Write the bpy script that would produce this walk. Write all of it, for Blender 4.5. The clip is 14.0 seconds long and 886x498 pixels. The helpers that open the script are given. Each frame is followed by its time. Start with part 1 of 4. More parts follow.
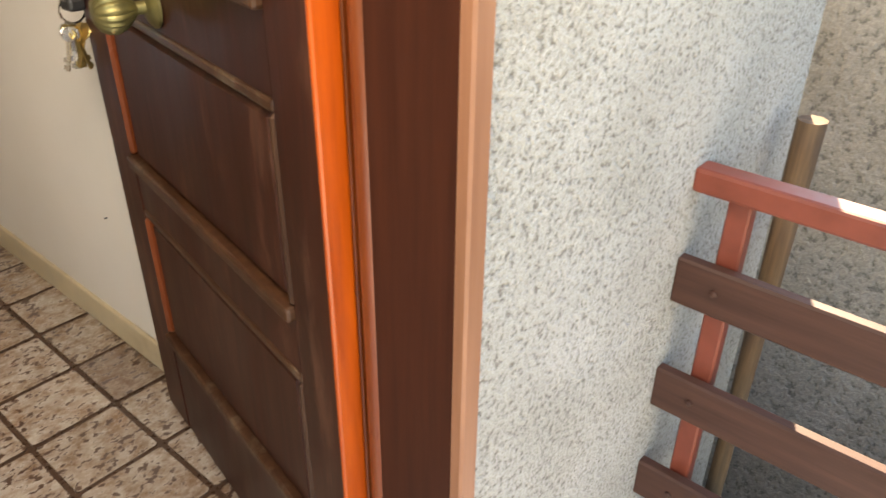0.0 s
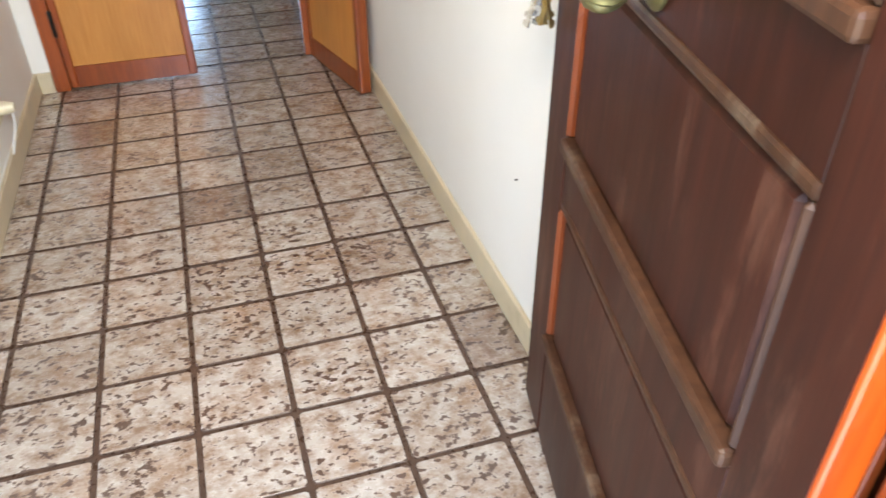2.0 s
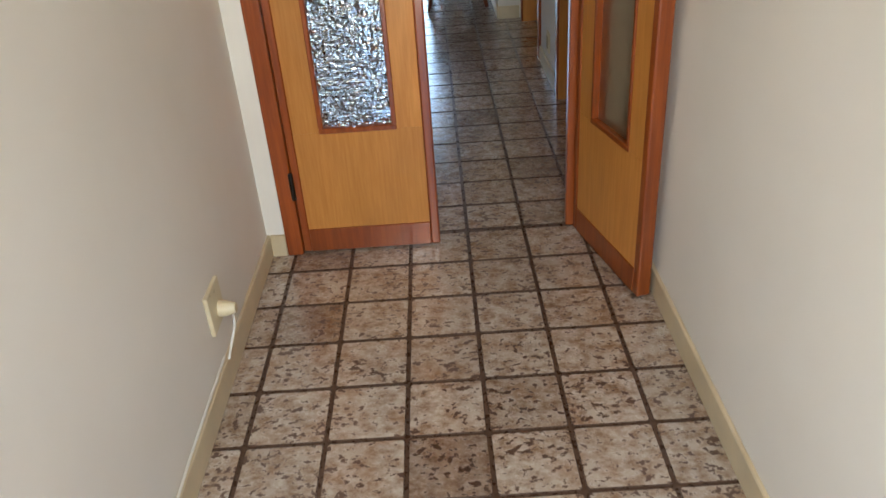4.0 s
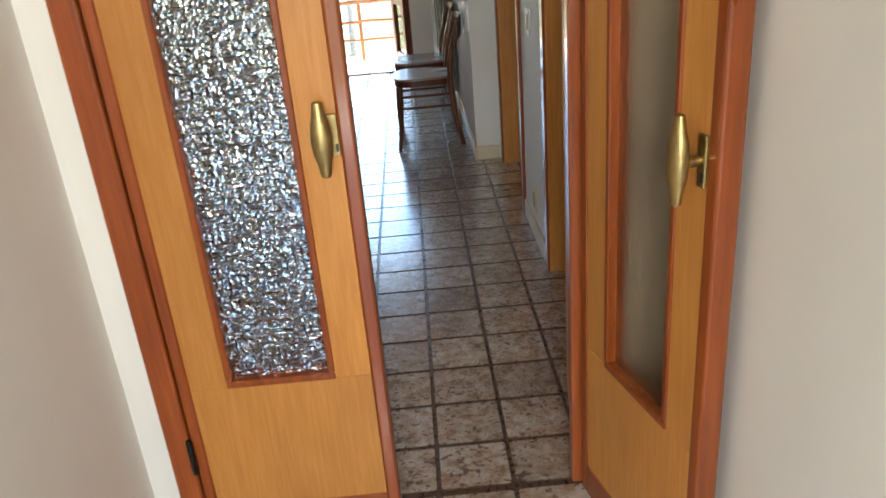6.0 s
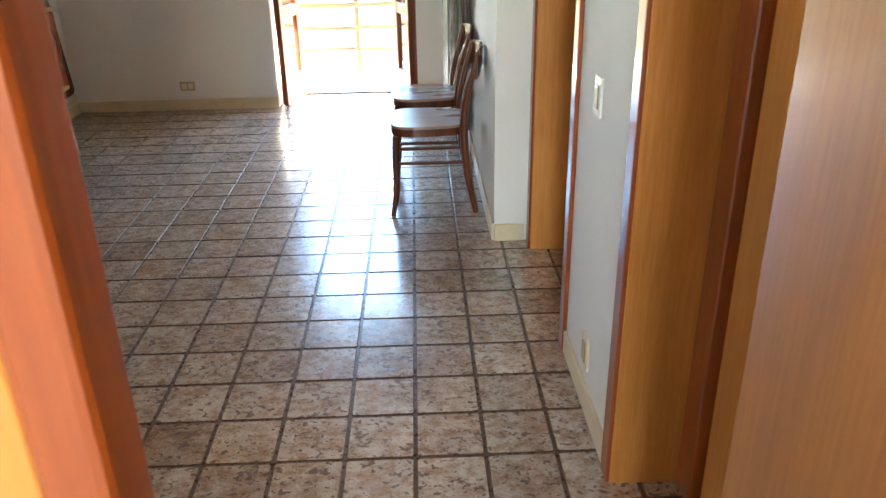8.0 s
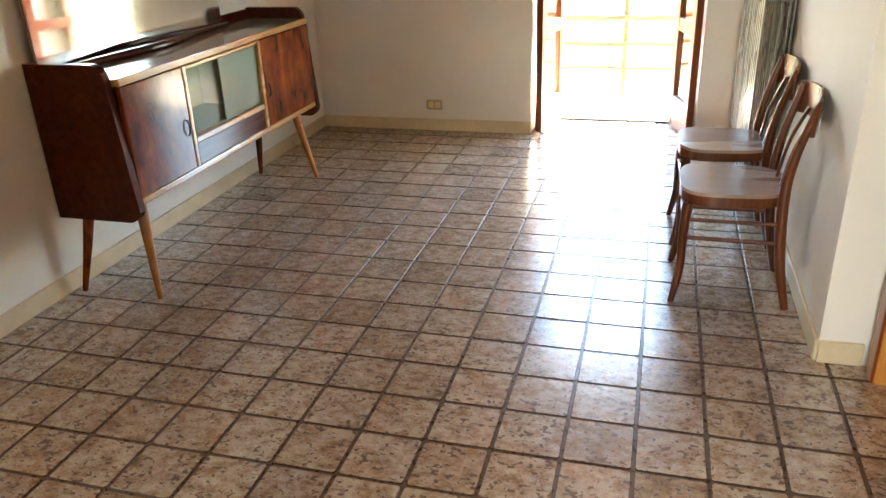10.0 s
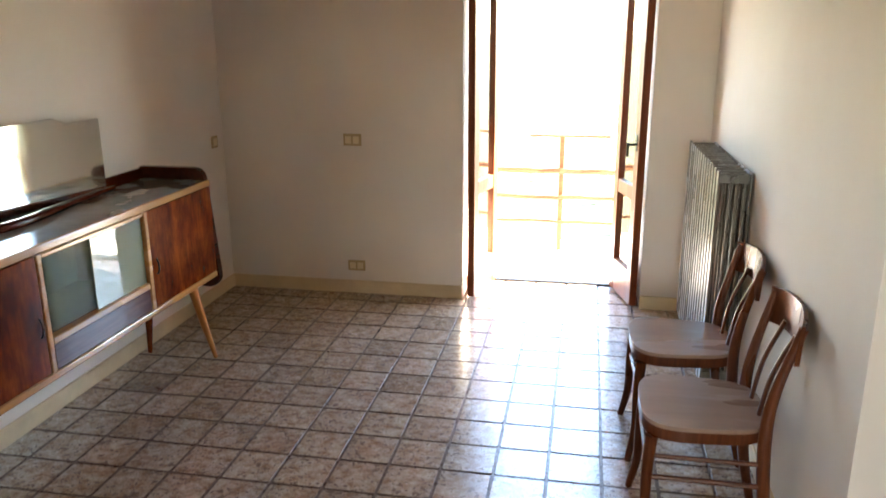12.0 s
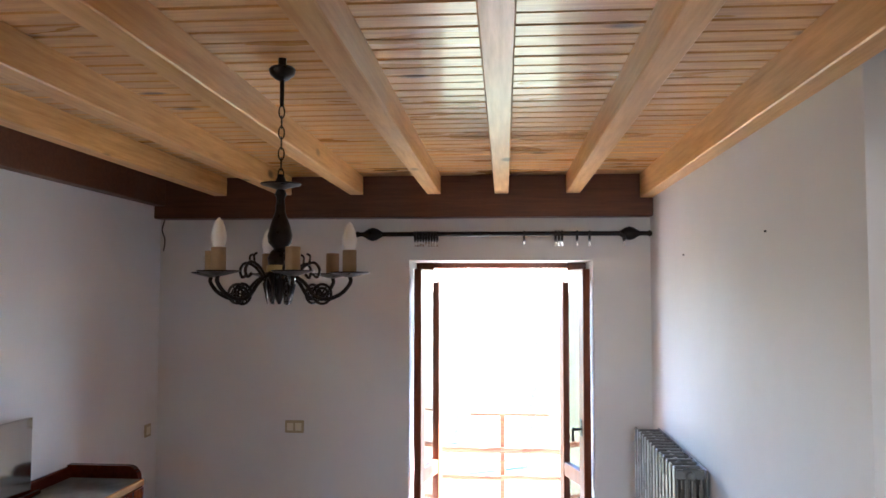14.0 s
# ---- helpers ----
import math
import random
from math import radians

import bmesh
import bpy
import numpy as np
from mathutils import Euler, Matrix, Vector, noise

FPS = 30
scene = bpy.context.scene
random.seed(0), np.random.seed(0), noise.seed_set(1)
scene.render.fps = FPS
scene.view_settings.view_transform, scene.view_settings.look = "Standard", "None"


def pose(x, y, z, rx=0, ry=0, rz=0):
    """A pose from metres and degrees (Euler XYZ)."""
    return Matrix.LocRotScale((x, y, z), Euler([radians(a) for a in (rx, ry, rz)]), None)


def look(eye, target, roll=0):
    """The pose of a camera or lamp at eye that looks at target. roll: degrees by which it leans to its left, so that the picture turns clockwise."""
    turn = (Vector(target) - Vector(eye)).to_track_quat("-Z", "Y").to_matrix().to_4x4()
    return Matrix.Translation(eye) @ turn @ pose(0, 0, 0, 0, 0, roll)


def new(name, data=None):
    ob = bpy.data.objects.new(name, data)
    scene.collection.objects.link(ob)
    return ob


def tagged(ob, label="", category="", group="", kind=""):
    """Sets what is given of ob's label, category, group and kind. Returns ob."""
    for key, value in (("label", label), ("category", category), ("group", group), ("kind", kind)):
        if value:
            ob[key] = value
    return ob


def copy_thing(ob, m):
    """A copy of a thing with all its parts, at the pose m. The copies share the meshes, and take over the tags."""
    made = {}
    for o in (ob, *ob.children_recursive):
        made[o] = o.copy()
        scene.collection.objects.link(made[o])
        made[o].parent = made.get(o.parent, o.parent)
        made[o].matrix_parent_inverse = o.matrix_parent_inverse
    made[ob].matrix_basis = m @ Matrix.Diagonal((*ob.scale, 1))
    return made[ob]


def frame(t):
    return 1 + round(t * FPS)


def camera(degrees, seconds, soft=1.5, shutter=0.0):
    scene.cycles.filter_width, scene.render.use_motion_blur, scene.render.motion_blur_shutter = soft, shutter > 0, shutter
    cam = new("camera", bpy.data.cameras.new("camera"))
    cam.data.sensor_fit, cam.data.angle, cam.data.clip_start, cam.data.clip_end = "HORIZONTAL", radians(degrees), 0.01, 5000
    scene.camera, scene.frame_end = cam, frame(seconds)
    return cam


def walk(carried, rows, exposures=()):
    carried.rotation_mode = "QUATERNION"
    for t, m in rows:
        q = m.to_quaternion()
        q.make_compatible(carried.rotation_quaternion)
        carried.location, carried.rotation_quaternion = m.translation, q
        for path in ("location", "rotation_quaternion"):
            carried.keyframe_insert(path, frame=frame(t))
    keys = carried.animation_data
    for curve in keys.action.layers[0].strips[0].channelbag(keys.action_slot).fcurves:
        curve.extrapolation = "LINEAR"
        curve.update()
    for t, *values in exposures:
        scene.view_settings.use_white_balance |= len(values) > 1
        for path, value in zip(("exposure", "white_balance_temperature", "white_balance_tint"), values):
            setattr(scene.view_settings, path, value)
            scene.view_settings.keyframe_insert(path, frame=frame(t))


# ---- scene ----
cam = camera(59.9, 14.0, 1.5, 0.2)
PATH = [
    (0, (-0.071, -3.371, 1.285), (1.238, -2.251, 0.269), 0.7),
    (0.5, (-0.125, -3.285, 1.291), (1.075, -2.111, 0.203), 2),
    (1, (-0.145, -3.188, 1.287), (0.976, -1.968, 0.166), 2.1),
    (1.5, (-0.09, -3.131, 1.275), (0.796, -1.751, 0.13), 0.6),
    (2, (0.043, -3.044, 1.264), (0.531, -1.493, 0.099), -0.2),
    (2.5, (0.05, -2.968, 1.294), (0.233, -1.344, 0.14), -2.8),
    (3, (0.004, -2.761, 1.296), (0.066, -1.054, 0.255), -2.5),
    (3.2, (-0.012, -2.629, 1.334), (0.016, -0.933, 0.275), -2.5),
    (5.3, (0.076, -1.762, 1.421), (0.04, 0.026, 0.526), -4.7),
    (5.5, (0.066, -1.663, 1.433), (0.076, 0.134, 0.555), -5.5),
    (6, (0.117, -1.423, 1.432), (0.149, 0.408, 0.629), -4.8),
    (6.5, (0.218, -1.088, 1.427), (0.129, 0.755, 0.655), -3.3),
    (7, (0.176, -0.768, 1.429), (0.106, 1.075, 0.656), -2.7),
    (7.5, (0.122, -0.45, 1.414), (0.173, 1.4, 0.654), -2.1),
    (8, (0.122, -0.144, 1.473), (0.174, 1.676, 0.645), -1.1),
    (8.5, (0.082, 0.116, 1.459), (0.037, 1.932, 0.621), -1.3),
    (9, (-0.007, 0.303, 1.456), (-0.312, 2.099, 0.629), -2.4),
    (9.2, (-0.044, 0.395, 1.441), (-0.533, 2.152, 0.621), -2.7),
    (11.3, (-0.187, 1.02, 1.545), (-0.673, 2.802, 0.777), -0.9),
    (11.5, (-0.194, 1.098, 1.558), (-0.624, 2.915, 0.841), -0.8),
    (11.6, (-0.202, 1.13, 1.577), (-0.606, 2.963, 0.883), -0.5),
    (12, (-0.235, 1.3, 1.631), (-0.591, 3.193, 1.091), -0.2),
    (12.2, (-0.244, 1.321, 1.663), (-0.581, 3.24, 1.209), -0.5),
    (12.5, (-0.331, 1.347, 1.713), (-0.563, 3.31, 1.406), -0.4),
    (13, (-0.386, 1.311, 1.77), (-0.48, 3.307, 1.704), -0.5),
    (13.2, (-0.381, 1.278, 1.79), (-0.461, 3.276, 1.78), -0.2),
    (13.5, (-0.391, 1.288, 1.806), (-0.475, 3.285, 1.864), -0.2),
    (14, (-0.402, 1.279, 1.812), (-0.561, 3.27, 1.923), 0.1),
]
walk(cam, [(t, look(eye, target, roll)) for t, eye, target, roll in PATH],
     [(0, 2.65, 9600, 14), (0.5, 2.75, 9200, 15), (1.0, 3.15, 8700, 19), (1.5, 3.6, 6700, 9), (2, 3.75, 6800, 8), (2.6, 3.45, 7200, 9), (3.2, 3.15, 7200, 8), (5.3, 3.5, 7400, 8), (6.0, 3.65, 7000, 6), (6.6, 3.7, 6000, 5), (7.0, 4.0, 5700, 8), (7.5, 4.35, 6200, 4), (8, 4.85, 6700, 3), (8.5, 5.2, 8000, 7), (9.2, 5.2, 8400, 8), (11.3, 5.15, 8100, 9), (12, 4.75, 7800, 11), (12.5, 4.45, 7300, 13), (13.2, 4.45, 6200, 15), (14, 4.62, 5600, 16)])

# ---- world, sun ----
world = bpy.data.worlds.new("sky")
scene.world = world
world.use_nodes = True
_nt = world.node_tree
_sky = _nt.nodes.new("ShaderNodeTexSky")
_sky.sky_type = "NISHITA"
_sky.sun_disc = False
_sky.dust_density = 0.25
_sky.ozone_density = 3.0
SUN = Vector((0.68, 0.31, 0.67)).normalized()
_sky.sun_elevation = math.asin(SUN.z)
_sky.sun_rotation = math.atan2(SUN.x, SUN.y)
_nt.links.new(_sky.outputs[0], _nt.nodes["Background"].inputs[0])
_nt.nodes["Background"].inputs[1].default_value = 0.15
sun = new("sun", bpy.data.lights.new("sun", "SUN"))
sun.data.energy = 4.5
sun.data.angle = radians(0.6)
sun.data.color = (1.0, 0.95, 0.87)
sun.matrix_world = look(SUN * 20, (0, 0, 0))


def fill_lamp(name, at, target, w, h, watts, col):
    """An added area lamp in an opening, beside the sky's own light."""
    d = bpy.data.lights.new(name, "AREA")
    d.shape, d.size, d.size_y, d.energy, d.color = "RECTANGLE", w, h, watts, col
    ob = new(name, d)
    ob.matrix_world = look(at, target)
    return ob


# The window there is unseen and assumed; its warm lamp brightens the hall.
fill_lamp("left_fill_lamp", (-2.60, 1.45, 1.6), (0.0, 1.6, 1.1), 0.68, 0.58, 0.4, (1.0, 0.78, 0.50))
# Added under the door head to brighten the corridor; no real lamp.
fill_lamp("entrance_fill_lamp", (0.05, -3.05, 2.02), (0.05, -1.6, 0.4), 0.85, 0.4, 6.0, (1.0, 0.96, 0.90))


# ---- materials ----
def ramp(nt, fac, stops):
    r = nt.nodes.new("ShaderNodeValToRGB")
    el = r.color_ramp.elements
    while len(el) < len(stops):
        el.new(0.5)
    for e, (p, c) in zip(el, stops):
        e.position = p
        e.color = (*c, 1) if len(c) == 3 else c
    nt.links.new(fac, r.inputs[0])
    return r.outputs[0]


def tex(nt, kind, vec, scale, stretch=(1, 1, 1), detail=4, rough=0.55):
    m = nt.nodes.new("ShaderNodeMapping")
    m.inputs["Scale"].default_value = stretch
    nt.links.new(vec, m.inputs[0])
    n = nt.nodes.new("ShaderNodeTexNoise" if kind == "noise" else "ShaderNodeTexVoronoi")
    n.inputs["Scale"].default_value = scale
    if kind == "noise":
        n.inputs["Detail"].default_value = detail
        n.inputs["Roughness"].default_value = rough
    nt.links.new(m.outputs[0], n.inputs["Vector"])
    return n.outputs[0]


def mixc(nt, fac, a, b, blend="MIX"):
    m = nt.nodes.new("ShaderNodeMix")
    m.data_type, m.blend_type = "RGBA", blend
    for sock, v in ((m.inputs[0], fac), (m.inputs[6], a), (m.inputs[7], b)):
        if isinstance(v, (int, float)):
            sock.default_value = v
        elif isinstance(v, tuple):
            sock.default_value = (*v, 1)
        else:
            nt.links.new(v, sock)
    return m.outputs[2]


def bump(nt, p, height, strength, dist=0.002):
    b = nt.nodes.new("ShaderNodeBump")
    b.inputs["Strength"].default_value = strength
    b.inputs["Distance"].default_value = dist
    nt.links.new(height, b.inputs["Height"])
    nt.links.new(b.outputs[0], p.inputs["Normal"])


def base_mat(name, rough, metal=0.0):
    m = bpy.data.materials.new(name)
    m.use_nodes = True
    nt = m.node_tree
    p = nt.nodes["Principled BSDF"]
    p.inputs["Roughness"].default_value = rough
    p.inputs["Metallic"].default_value = metal
    co = nt.nodes.new("ShaderNodeTexCoord").outputs["Object"]
    return m, nt, p, co


def shifted(nt, co, amount=7.0):
    """Coordinates that differ from object to object."""
    info = nt.nodes.new("ShaderNodeObjectInfo")
    add = nt.nodes.new("ShaderNodeVectorMath")
    add.operation = "MULTIPLY_ADD"
    comb = nt.nodes.new("ShaderNodeCombineXYZ")
    for i in range(3):
        nt.links.new(info.outputs["Random"], comb.inputs[i])
    nt.links.new(comb.outputs[0], add.inputs[0])
    add.inputs[1].default_value = (amount, amount * 1.7, amount * 0.6)
    nt.links.new(co, add.inputs[2])
    return add.outputs[0], info.outputs["Random"]


def wood(name, dark, light, rough, axis, scale=1.0, coat=0.0, relief=0.15, knots=0.0, wear_or_sheen=None, spec=0.5):
    m, nt, p, co = base_mat(name, rough)
    p.inputs["Specular IOR Level"].default_value = spec
    v, rnd = shifted(nt, co)
    st = [9.0, 9.0, 9.0]
    st[axis] = 0.55
    g = tex(nt, "noise", v, 6 * scale, tuple(st), 6, 0.65)
    col = ramp(nt, g, [(0.3, dark), (0.7, light)])
    st2 = [2.0, 2.0, 2.0]
    st2[axis] = 0.5
    big = tex(nt, "noise", v, 2.2, tuple(st2), 3)
    tone = ramp(nt, big, [(0.3, (0.78, 0.76, 0.74)), (0.7, (1.1, 1.08, 1.05))])
    col = mixc(nt, 1.0, col, tone, "MULTIPLY")
    pr = ramp(nt, rnd, [(0.0, (0.88, 0.86, 0.84)), (1.0, (1.08, 1.06, 1.04))])
    col = mixc(nt, 1.0, col, pr, "MULTIPLY")
    if knots:
        st3 = [3.5, 3.5, 3.5]
        st3[axis] = 1.6
        vo = tex(nt, "voronoi", v, 1.1, tuple(st3))
        k = ramp(nt, vo, [(0.05, (1, 1, 1)), (0.11, (0, 0, 0))])
        col = mixc(nt, k, col, tuple(c * knots for c in dark))
    if wear_or_sheen:
        w = ramp(nt, tex(nt, "noise", v, 5.0, tuple(st2), 6, 0.7), [(0.55, (0, 0, 0)), (0.74, (1, 1, 1))])
        col = mixc(nt, w, col, wear_or_sheen)
    nt.links.new(col, p.inputs["Base Color"])
    r = ramp(nt, big, [(0.3, (rough * 0.8,) * 3), (0.75, (min(1, rough * 1.35),) * 3)])
    nt.links.new(r, p.inputs["Roughness"])
    p.inputs["Coat Weight"].default_value = coat
    p.inputs["Coat Roughness"].default_value = 0.12
    bump(nt, p, g, relief)
    return m


def plain(name, col, rough, metal=0.0, var=0.12, scale=18, relief=0.1, dist=0.001, dirt=None):
    m, nt, p, co = base_mat(name, rough, metal)
    v, rnd = shifted(nt, co, 3.0)
    n = tex(nt, "noise", v, scale, (1, 1, 1), 5)
    c = ramp(nt, n, [(0.3, tuple(x * (1 - var) for x in col)), (0.7, tuple(min(1, x * (1 + var)) for x in col))])
    if dirt:
        w = ramp(nt, tex(nt, "noise", v, scale * 0.25, (1, 1, 1), 6, 0.7), [(0.55, (0, 0, 0)), (0.75, (1, 1, 1))])
        c = mixc(nt, w, c, dirt)
    nt.links.new(c, p.inputs["Base Color"])
    r = ramp(nt, n, [(0.3, (max(0.02, rough - 0.08),) * 3), (0.7, (min(1, rough + 0.1),) * 3)])
    nt.links.new(r, p.inputs["Roughness"])
    if relief:
        bump(nt, p, n, relief, dist)
    return m


def tile_mat():
    m, nt, p, co = base_mat("glazed_tile", 0.3)
    v, rnd = shifted(nt, co, 40.0)
    soft = tex(nt, "noise", v, 26, (0.8, 1, 1), 6, 0.68)
    col = ramp(nt, soft, [(0.34, (0.26, 0.17, 0.115)), (0.45, (0.37, 0.29, 0.23)), (0.58, (0.49, 0.435, 0.38))])
    blot = ramp(nt, tex(nt, "noise", v, 8, (1, 1, 1), 4), [(0.52, (0, 0, 0)), (0.74, (0.6, 0.6, 0.6))])
    col = mixc(nt, blot, col, (0.34, 0.205, 0.125))
    fl = tex(nt, "noise", v, 66, (0.72, 1.0, 1), 4, 0.6)
    area = tex(nt, "noise", v, 12, (1, 1, 1), 3)
    both = nt.nodes.new("ShaderNodeMath")
    both.operation = "MULTIPLY_ADD"
    both.inputs[1].default_value = 0.35
    nt.links.new(area, both.inputs[0])
    nt.links.new(fl, both.inputs[2])
    flecks = ramp(nt, both.outputs[0], [(0.728, (0, 0, 0)), (0.78, (0.95, 0.95, 0.95))])
    col = mixc(nt, flecks, col, (0.085, 0.042, 0.027))
    pr = ramp(nt, rnd, [(0.0, (0.62, 0.56, 0.53)), (0.08, (0.86, 0.83, 0.80)), (0.5, (0.96, 0.95, 0.94)), (1.0, (1.06, 1.06, 1.06))])
    col = mixc(nt, 1.0, col, pr, "MULTIPLY")
    nt.links.new(col, p.inputs["Base Color"])
    r = ramp(nt, fl, [(0.3, (0.20,) * 3), (0.75, (0.36,) * 3)])
    nt.links.new(r, p.inputs["Roughness"])
    p.inputs["Specular IOR Level"].default_value = 0.6
    p.inputs["Coat Weight"].default_value = 1.0
    p.inputs["Coat Roughness"].default_value = 0.17
    p.inputs["Coat IOR"].default_value = 1.6
    bump(nt, p, tex(nt, "noise", v, 30, (1, 1, 1), 4), 0.22, 0.004)
    return m


def stucco(name, lo, hi, scale, depth):
    m, nt, p, co = base_mat(name, 0.9)
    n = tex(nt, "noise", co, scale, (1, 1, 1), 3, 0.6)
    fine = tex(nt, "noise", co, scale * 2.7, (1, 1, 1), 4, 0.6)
    # Ramp follows the relief noise, so pits get their shade as colour.
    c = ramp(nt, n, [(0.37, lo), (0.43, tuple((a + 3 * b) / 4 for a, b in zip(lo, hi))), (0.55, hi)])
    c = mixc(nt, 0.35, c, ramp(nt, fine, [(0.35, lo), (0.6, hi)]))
    big = ramp(nt, tex(nt, "noise", co, 4, (1, 1, 1), 5), [(0.3, (0.80, 0.78, 0.75)), (0.7, (1.05, 1.05, 1.06))])
    c = mixc(nt, 1.0, c, big, "MULTIPLY")
    nt.links.new(c, p.inputs["Base Color"])
    bump(nt, p, n, 1.0, depth)
    return m


def plaster(name, col, tint):
    m, nt, p, co = base_mat(name, 0.72)
    big = tex(nt, "noise", co, 1.3, (1, 1, 1), 4)
    fine = tex(nt, "noise", co, 55, (1, 1, 1), 5)
    c = ramp(nt, big, [(0.3, tint), (0.65, col)])
    marks = ramp(nt, tex(nt, "noise", co, 9, (1, 1, 0.6), 8, 0.75), [(0.72, (0, 0, 0)), (0.8, (0.35, 0.35, 0.35))])
    c = mixc(nt, marks, c, tuple(x * 0.7 for x in tint))
    nt.links.new(c, p.inputs["Base Color"])
    bump(nt, p, fine, 0.18, 0.0015)
    return m


def patterned_glass_skylit():
    m, nt, p, co = base_mat("patterned_glass_skylit", 0.12)
    # Blue tint paints in the sky's cast on this leaf's pane.
    p.inputs["Base Color"].default_value = (0.84, 0.92, 1.0, 1)
    p.inputs["Transmission Weight"].default_value = 1.0
    p.inputs["IOR"].default_value = 1.45
    a = tex(nt, "voronoi", co, 95, (1.0, 1, 0.45))
    b = tex(nt, "voronoi", co, 80, (0.4, 1, 1.2))
    s = nt.nodes.new("ShaderNodeMath")
    s.operation = "MAXIMUM"
    nt.links.new(a, s.inputs[0])
    nt.links.new(b, s.inputs[1])
    bump(nt, p, s.outputs[0], 1.0, 0.008)
    return m


def clear_glass(name, tint=(0.97, 0.98, 0.97)):
    m, nt, p, co = base_mat(name, 0.02)
    p.inputs["Base Color"].default_value = (*tint, 1)
    p.inputs["Transmission Weight"].default_value = 1.0
    p.inputs["IOR"].default_value = 1.45
    n = tex(nt, "noise", co, 4, (1, 1, 1), 2)
    nt.links.new(ramp(nt, n, [(0.3, (0.01,) * 3), (0.8, (0.06,) * 3)]), p.inputs["Roughness"])
    return m


def burl(name):
    """glossy mahogany veneer with a clouded figure."""
    m, nt, p, co = base_mat(name, 0.13)
    v, rnd = shifted(nt, co)
    big = tex(nt, "noise", v, 9, (1, 1, 0.55), 5, 0.6)
    col = ramp(nt, big, [(0.32, (0.060, 0.008, 0.002)), (0.5, (0.17, 0.028, 0.006)), (0.7, (0.34, 0.072, 0.014))])
    g = tex(nt, "noise", v, 6, (9, 9, 0.6), 5, 0.65)
    col = mixc(nt, 1.0, col, ramp(nt, g, [(0.35, (0.62, 0.60, 0.58)), (0.65, (1.1, 1.08, 1.05))]), "MULTIPLY")
    nt.links.new(col, p.inputs["Base Color"])
    p.inputs["Specular IOR Level"].default_value = 0.3
    bump(nt, p, g, 0.02)
    return m


def patterned_glass_dim():
    m, nt, p, co = base_mat("patterned_glass_dim_smooth", 0.3)
    v = tex(nt, "voronoi", co, 95, (1, 1, 1))
    # Same glass, browner and darker: the dim wall behind is put into the tint.
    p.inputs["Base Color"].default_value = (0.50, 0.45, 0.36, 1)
    p.inputs["Transmission Weight"].default_value = 1.0
    p.inputs["IOR"].default_value = 1.3
    bump(nt, p, v, 0.4, 0.0015)
    return m


M_TILE = tile_mat()
M_GROUT = plain("grout", (0.080, 0.046, 0.031), 0.3, var=0.25, scale=60)
M_GROUT.node_tree.nodes["Principled BSDF"].inputs["Specular IOR Level"].default_value = 0.5
M_WALL = plaster("wall_plaster", (0.80, 0.77, 0.72), (0.74, 0.70, 0.64))
M_WALL_WHITE = plaster("white_plaster", (0.75, 0.73, 0.695), (0.69, 0.665, 0.63))
M_CEIL = plaster("ceiling_plaster", (0.8, 0.78, 0.75), (0.75, 0.73, 0.70))
M_SKIRT = plain("cream_skirting", (0.60, 0.50, 0.34), 0.4, var=0.1, scale=9, dirt=(0.45, 0.36, 0.24))
M_DOORDARK = wood("dark_varnished_door", (0.024, 0.0062, 0.0036), (0.056, 0.0145, 0.0075), 0.42, 2, coat=0.03, wear_or_sheen=(0.125, 0.05, 0.03), spec=0.25)
# Red trim darkened: the shade on the door's side moulding is in the colour.
M_RED_SHADED = wood("shaded_red_moulding", (0.13, 0.026, 0.008), (0.22, 0.05, 0.014), 0.3, 2, coat=0.25)
M_DOORMOULD = wood("door_moulding", (0.036, 0.014, 0.007), (0.078, 0.034, 0.017), 0.4, 2, coat=0.08, wear_or_sheen=(0.17, 0.115, 0.075), spec=0.3)
# Orange varnish, with the daylight glow on the edge put into the colour.
M_ORANGE_LIT = wood("orange_varnish_lit", (0.27, 0.036, 0.0035), (0.47, 0.078, 0.007), 0.3, 2, coat=0.2, spec=0.4)
M_JAMB = wood("brown_jamb", (0.036, 0.0078, 0.0032), (0.060, 0.0150, 0.0066), 0.45, 2, spec=0.25)
M_BALCW = wood("balcony_door_wood", (0.15, 0.034, 0.010), (0.25, 0.066, 0.020), 0.4, 2, spec=0.3, coat=0.1)
M_BEAD = wood("orange_brown_bead", (0.12, 0.022, 0.005), (0.22, 0.046, 0.010), 0.35, 2, coat=0.2, spec=0.35)
M_CASING = wood("light_brown_casing", (0.25, 0.105, 0.056), (0.33, 0.15, 0.085), 0.5, 2)
M_BEECH = wood("honey_veneer", (0.48, 0.19, 0.040), (0.60, 0.27, 0.070), 0.35, 2, scale=1.6, coat=0.12, relief=0.05, spec=0.4)
M_LINING = wood("satin_veneer_lining", (0.40, 0.15, 0.04), (0.52, 0.225, 0.07), 0.42, 2, scale=1.6, coat=0.12, relief=0.04, spec=0.45)
M_RED = wood("red_brown_trim", (0.21, 0.038, 0.006), (0.35, 0.080, 0.013), 0.33, 2, coat=0.7, spec=0.4)
M_BRASS = plain("aged_brass", (0.43, 0.32, 0.14), 0.4, 1.0, 0.25, 30, dirt=(0.19, 0.15, 0.07))
M_OLIVE = plain("dull_olive_brass", (0.20, 0.175, 0.075), 0.4, 0.75, 0.25, 40, dirt=(0.07, 0.065, 0.03))
M_STEEL = plain("key_steel", (0.62, 0.60, 0.55), 0.25, 1.0, 0.15, 60)
M_PLASTIC = plain("ivory_plastic", (0.66, 0.58, 0.40), 0.35, var=0.05)
M_PLASTICB = plain("brass_plate", (0.42, 0.34, 0.20), 0.4, 0.3, 0.1)
